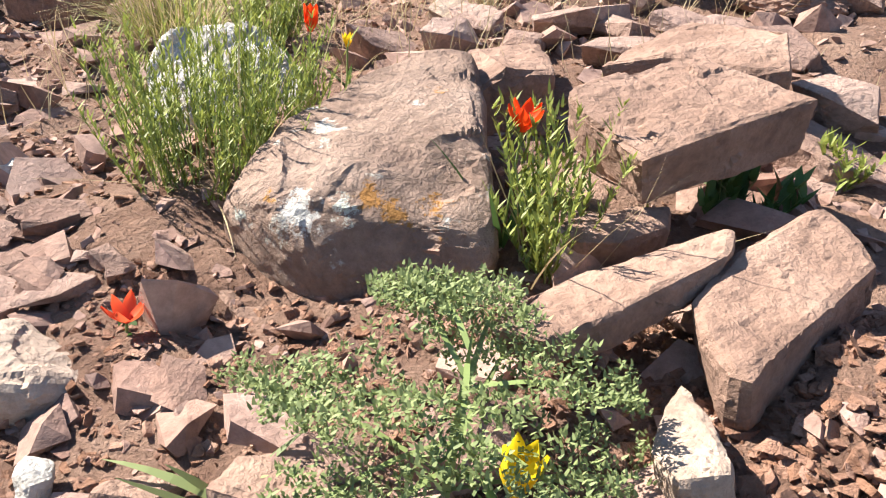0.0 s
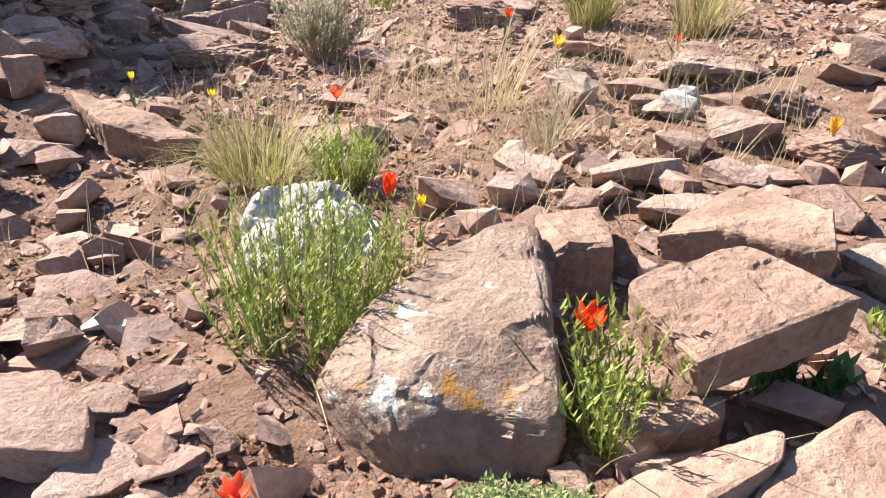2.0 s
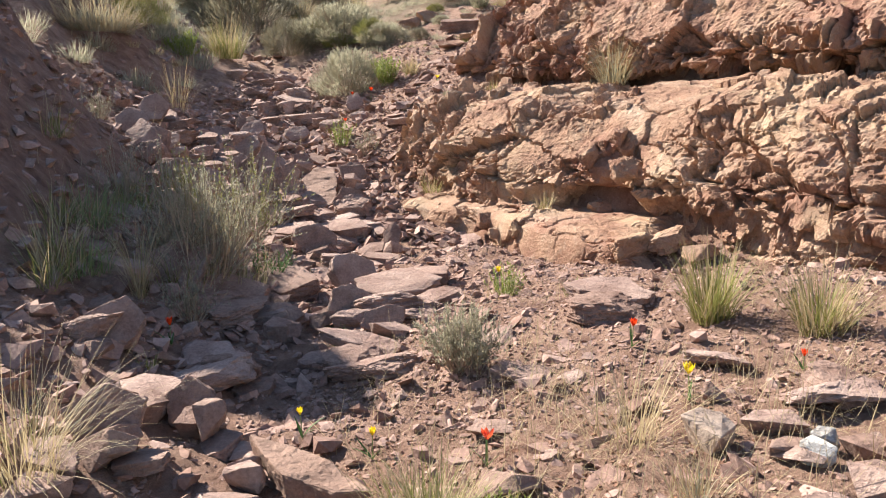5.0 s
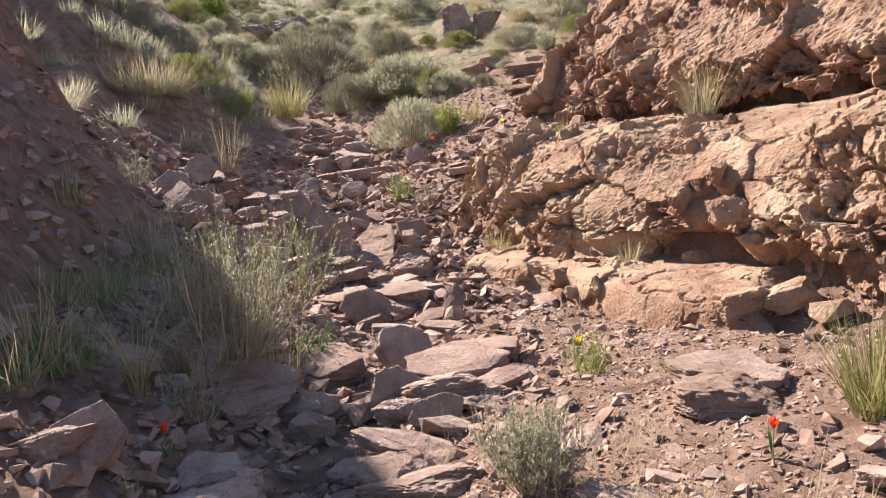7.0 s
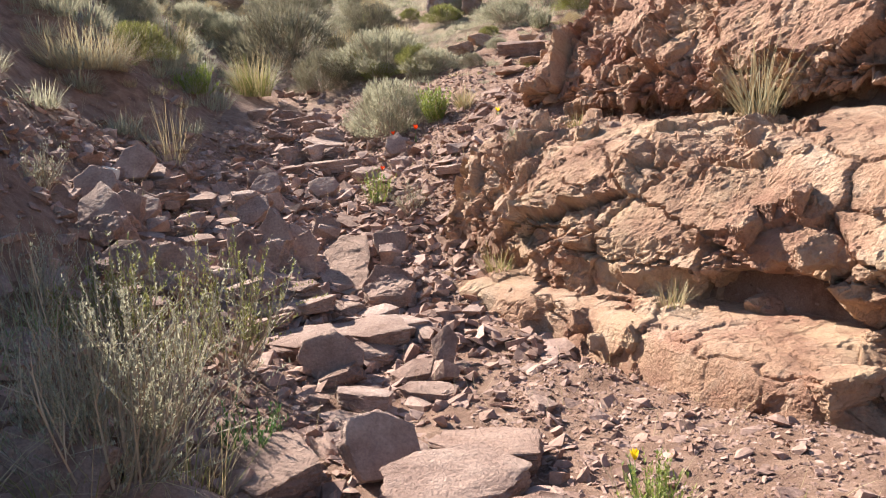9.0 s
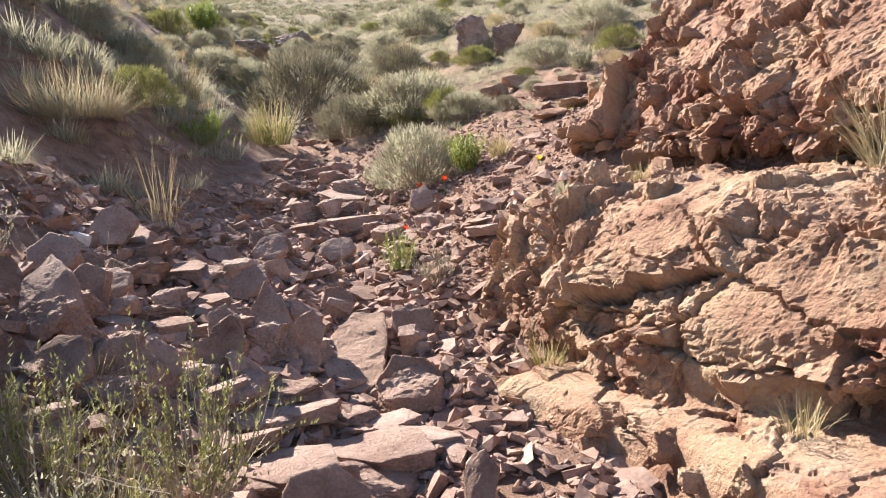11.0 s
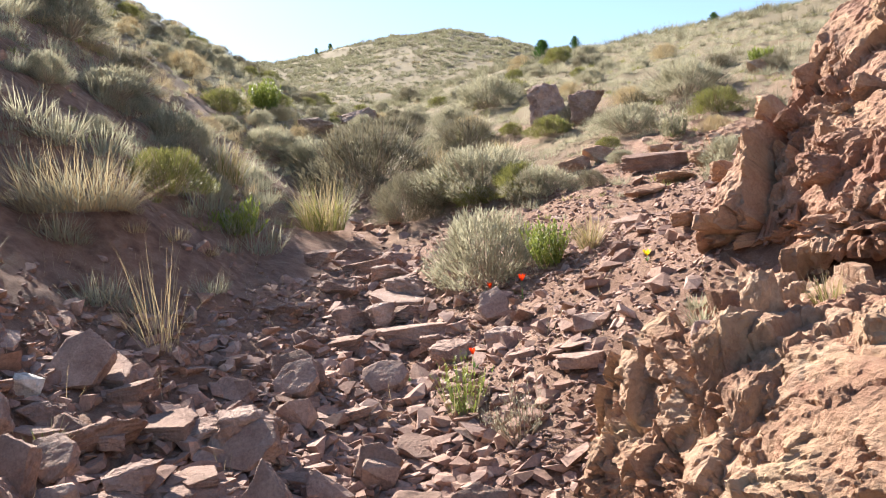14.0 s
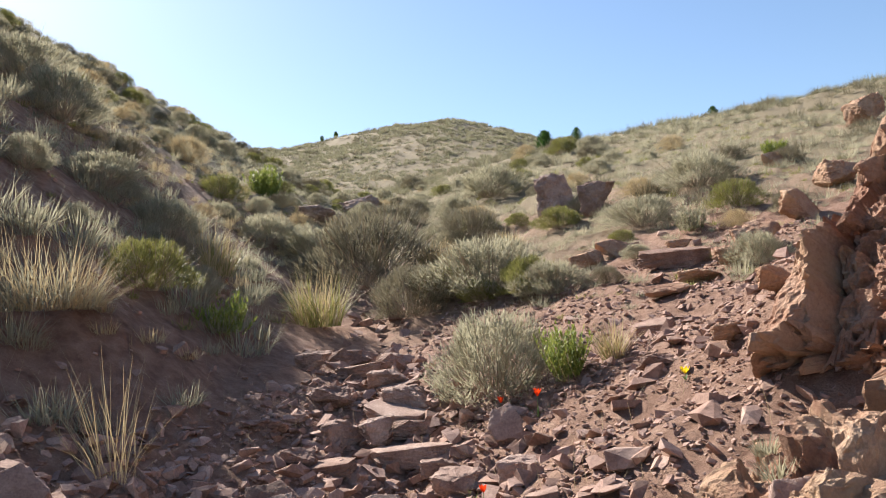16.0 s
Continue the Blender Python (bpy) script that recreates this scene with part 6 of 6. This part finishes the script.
scrub("hill_scrub", "grey-green scrub dotted over the far hillside", 26000, 42, 165, -14, 56, 0.22, 0.6, HILL, 31, 34, 1, 0.17)
scrub("hill_shrubs", "darker rounded shrubs dotted over the hillside", 3600, 30, 165, -14, 56, 0.3, 0.7, DARK, 36, 60, 1, 0.09)
scrub("hill_grass", "dry straw grass tufts between the scrub", 3500, 30, 110, -14, 60, 0.15, 0.36, STRAW, 32, 26, 1, 0.10)
scrub("slope_scrub", "grey-green scrub on the slope above the gully", 4200, 26, 50, -14, 60, 0.25, 0.6, HILL, 37, 80, 1, 0.05)
scrub("slope_shrubs", "darker grey shrubs on the slope above the gully", 700, 11, 45, -14, 60, 0.3, 0.7, DARK, 38, 130, 1, 0.04)
scrub("bank_scrub", "grey-green low scrub on the gully's banks", 4400, 8, 30, -14, 72, 0.18, 0.5, SAGE, 33, 100, 1, 0.04)
scrub("bank_grass", "pale dry grass tufts on the gully's bank", 900, 6, 24, 27, 75, 0.2, 0.5, STRAW, 35, 100, 2, 0.028)
scrub("bank_bushes", "grey-green bushy scrub along the gully's shaded bank", 260, 4.5, 12, 26, 80, 0.35, 0.75, SAGE, 39, 150, 3, 0.022)
scrub("bank_herbs", "small olive-green tufts on the gully's banks", 1100, 7, 26, -12, 70, 0.10, 0.3, OLIVE, 34, 64, 2, 0.045)


# ---- dry straw lying and standing between the stones ----
def litter(name, label, n, x0, x1, y0, y1, length, seed):
    rs = np.random.RandomState(seed)
    x, y = x0 + (x1 - x0) * rs.rand(n), y0 + (y1 - y0) * rs.rand(n)
    keep = fbm(xyz(x, y) * 1.6, 3, seed) > 0.05
    x, y = x[keep], y[keep]
    k = len(x)
    v = blades(np.stack([x, y, land(x, y) + relief(x, y)], 1), rs.rand(k) * 6.28, 0.2 + 1.2 * rs.rand(k), length * (0.3 + rs.rand(k)), np.full(k, 0.0022), rs.randn(k) * 0.7, 4)
    return tagged(new(name, mesh_of(name, *v, STRAW)), label, "grass", kind="stuff")


litter("dry_straw", "thin dry straw between the stones", 2600, -1.2, 1.4, 1.3, 4.2, 0.16, 61)
litter("dry_straw", "tangled dry stalks over the stones", 800, -0.5, 0.75, 1.75, 3.0, 0.24, 63)
litter("dry_straw", "thin dry straw on the slope", 2600, -6.0, 0.8, 4.0, 11.0, 0.20, 62)


# ---- junipers on the skyline ----
def juniper(x, y, height, seed):
    rs = np.random.RandomState(seed)
    ob = thing("juniper_tree", x, y, "small dark green juniper on the far hillside", "tree", "junipers")
    ring6 = np.linspace(0, 6.2832, 7)[:6]
    trunk = np.concatenate([np.stack([height * 0.05 * (1 - h) * np.cos(ring6), height * 0.05 * (1 - h) * np.sin(ring6), np.full(6, h * height * 0.8 - 0.2)], 1) for h in np.linspace(0, 0.95, 5)])
    part("trunk", mesh_of("trunk", trunk, grid_faces(5, 6, True), TWIG), ob)
    n = 900
    h = rs.rand(n)
    a = rs.rand(n) * 6.28
    rad = height * 0.33 * np.sin(np.clip(0.25 + h * 2.7, 0, 3.1)) * (0.6 + 0.5 * rs.rand(n)) * (1 + 0.25 * np.sin(a * 3 + seed))
    base = np.stack([rad * np.cos(a) * rs.rand(n) ** 0.4, rad * np.sin(a) * rs.rand(n) ** 0.4, h * height * 0.95], 1)
    part("crown", mesh_of("crown", *blades(base, a, 0.3 + rs.rand(n), height * (0.08 + 0.1 * rs.rand(n)), np.full(n, height * 0.05), np.zeros(n), 2), LEAF), ob)


for az, r, h, s in ((13.6, 90, 3.6, 1), (11.3, 140, 2.6, 2), (2.0, 145, 2.8, 3), (4.6, 143, 1.8, 4), (8.6, 146, 1.6, 5), (28.6, 148, 1.6, 6), (29.6, 147, 1.2, 7)):
    juniper(-1.72 - r * math.sin(radians(az)), 5.18 + r * math.cos(radians(az)), h, s)


# ---- blocks jutting from the cliffs ----
JOINTS = [with_material(BIG_STONES[i], CLIFF) for i in range(8)]
RED_JOINTS = [with_material(BIG_STONES[i], CRAG) for i in range(8)]


def jutting(parent, n, v0, v1, profile, low, high, seed, tall=1.0):
    rs = np.random.RandomState(seed)
    for i in range(n):
        v = v0 + (v1 - v0) * rs.rand()
        k = rs.randint(len(profile) - 1)
        f = rs.rand()
        w, z = profile[k][0] + (profile[k + 1][0] - profile[k][0]) * f, profile[k][1] + (profile[k + 1][1] - profile[k][1]) * f
        if high < 0.35 and w < 1.0:
            z = 0.62 + (z - 0.62) * float(smooth(-7.7, -6.75, v))
        total, diff = w * 1.41421 + 5.8, v * 1.41421
        s = low + (high - low) * rs.rand() ** 1.6
        ob = part("block", (RED_JOINTS if parent is upper_crag else JOINTS)[rs.randint(8)], parent)
        ob.matrix_world = pose((total + diff) / 2, (total - diff) / 2, z - s * 0.45, rs.uniform(-16, 16), rs.uniform(-16, 16), 45 + rs.uniform(-25, 25)) @ Matrix.Diagonal((s * rs.uniform(0.8, 1.5), s * 0.8, s * tall * rs.uniform(0.6, 1.2), 1))


jutting(ledge, 26, -6.8, -4.6, [(-0.42, 0.3), (-0.40, 0.45), (-0.30, 0.56)], 0.06, 0.2, 51)
jutting(cliff_wall, 60, -6.6, -0.5, [(0.0, 0.85), (0.03, 0.98), (0.14, 1.12), (0.24, 1.30), (0.4, 1.42), (0.8, 1.50)], 0.06, 0.22, 52)
jutting(cliff_wall, 40, -7.0, -6.0, [(-0.02, 0.65), (0.03, 0.85), (0.14, 1.05), (0.24, 1.25), (0.5, 1.38)], 0.10, 0.27, 53, 1.5)
jutting(upper_crag, 70, -7.8, -1.0, [(1.2, 1.86), (1.28, 2.02), (1.42, 2.2), (1.6, 2.42), (1.8, 2.62), (2.15, 3.0)], 0.08, 0.30, 54)
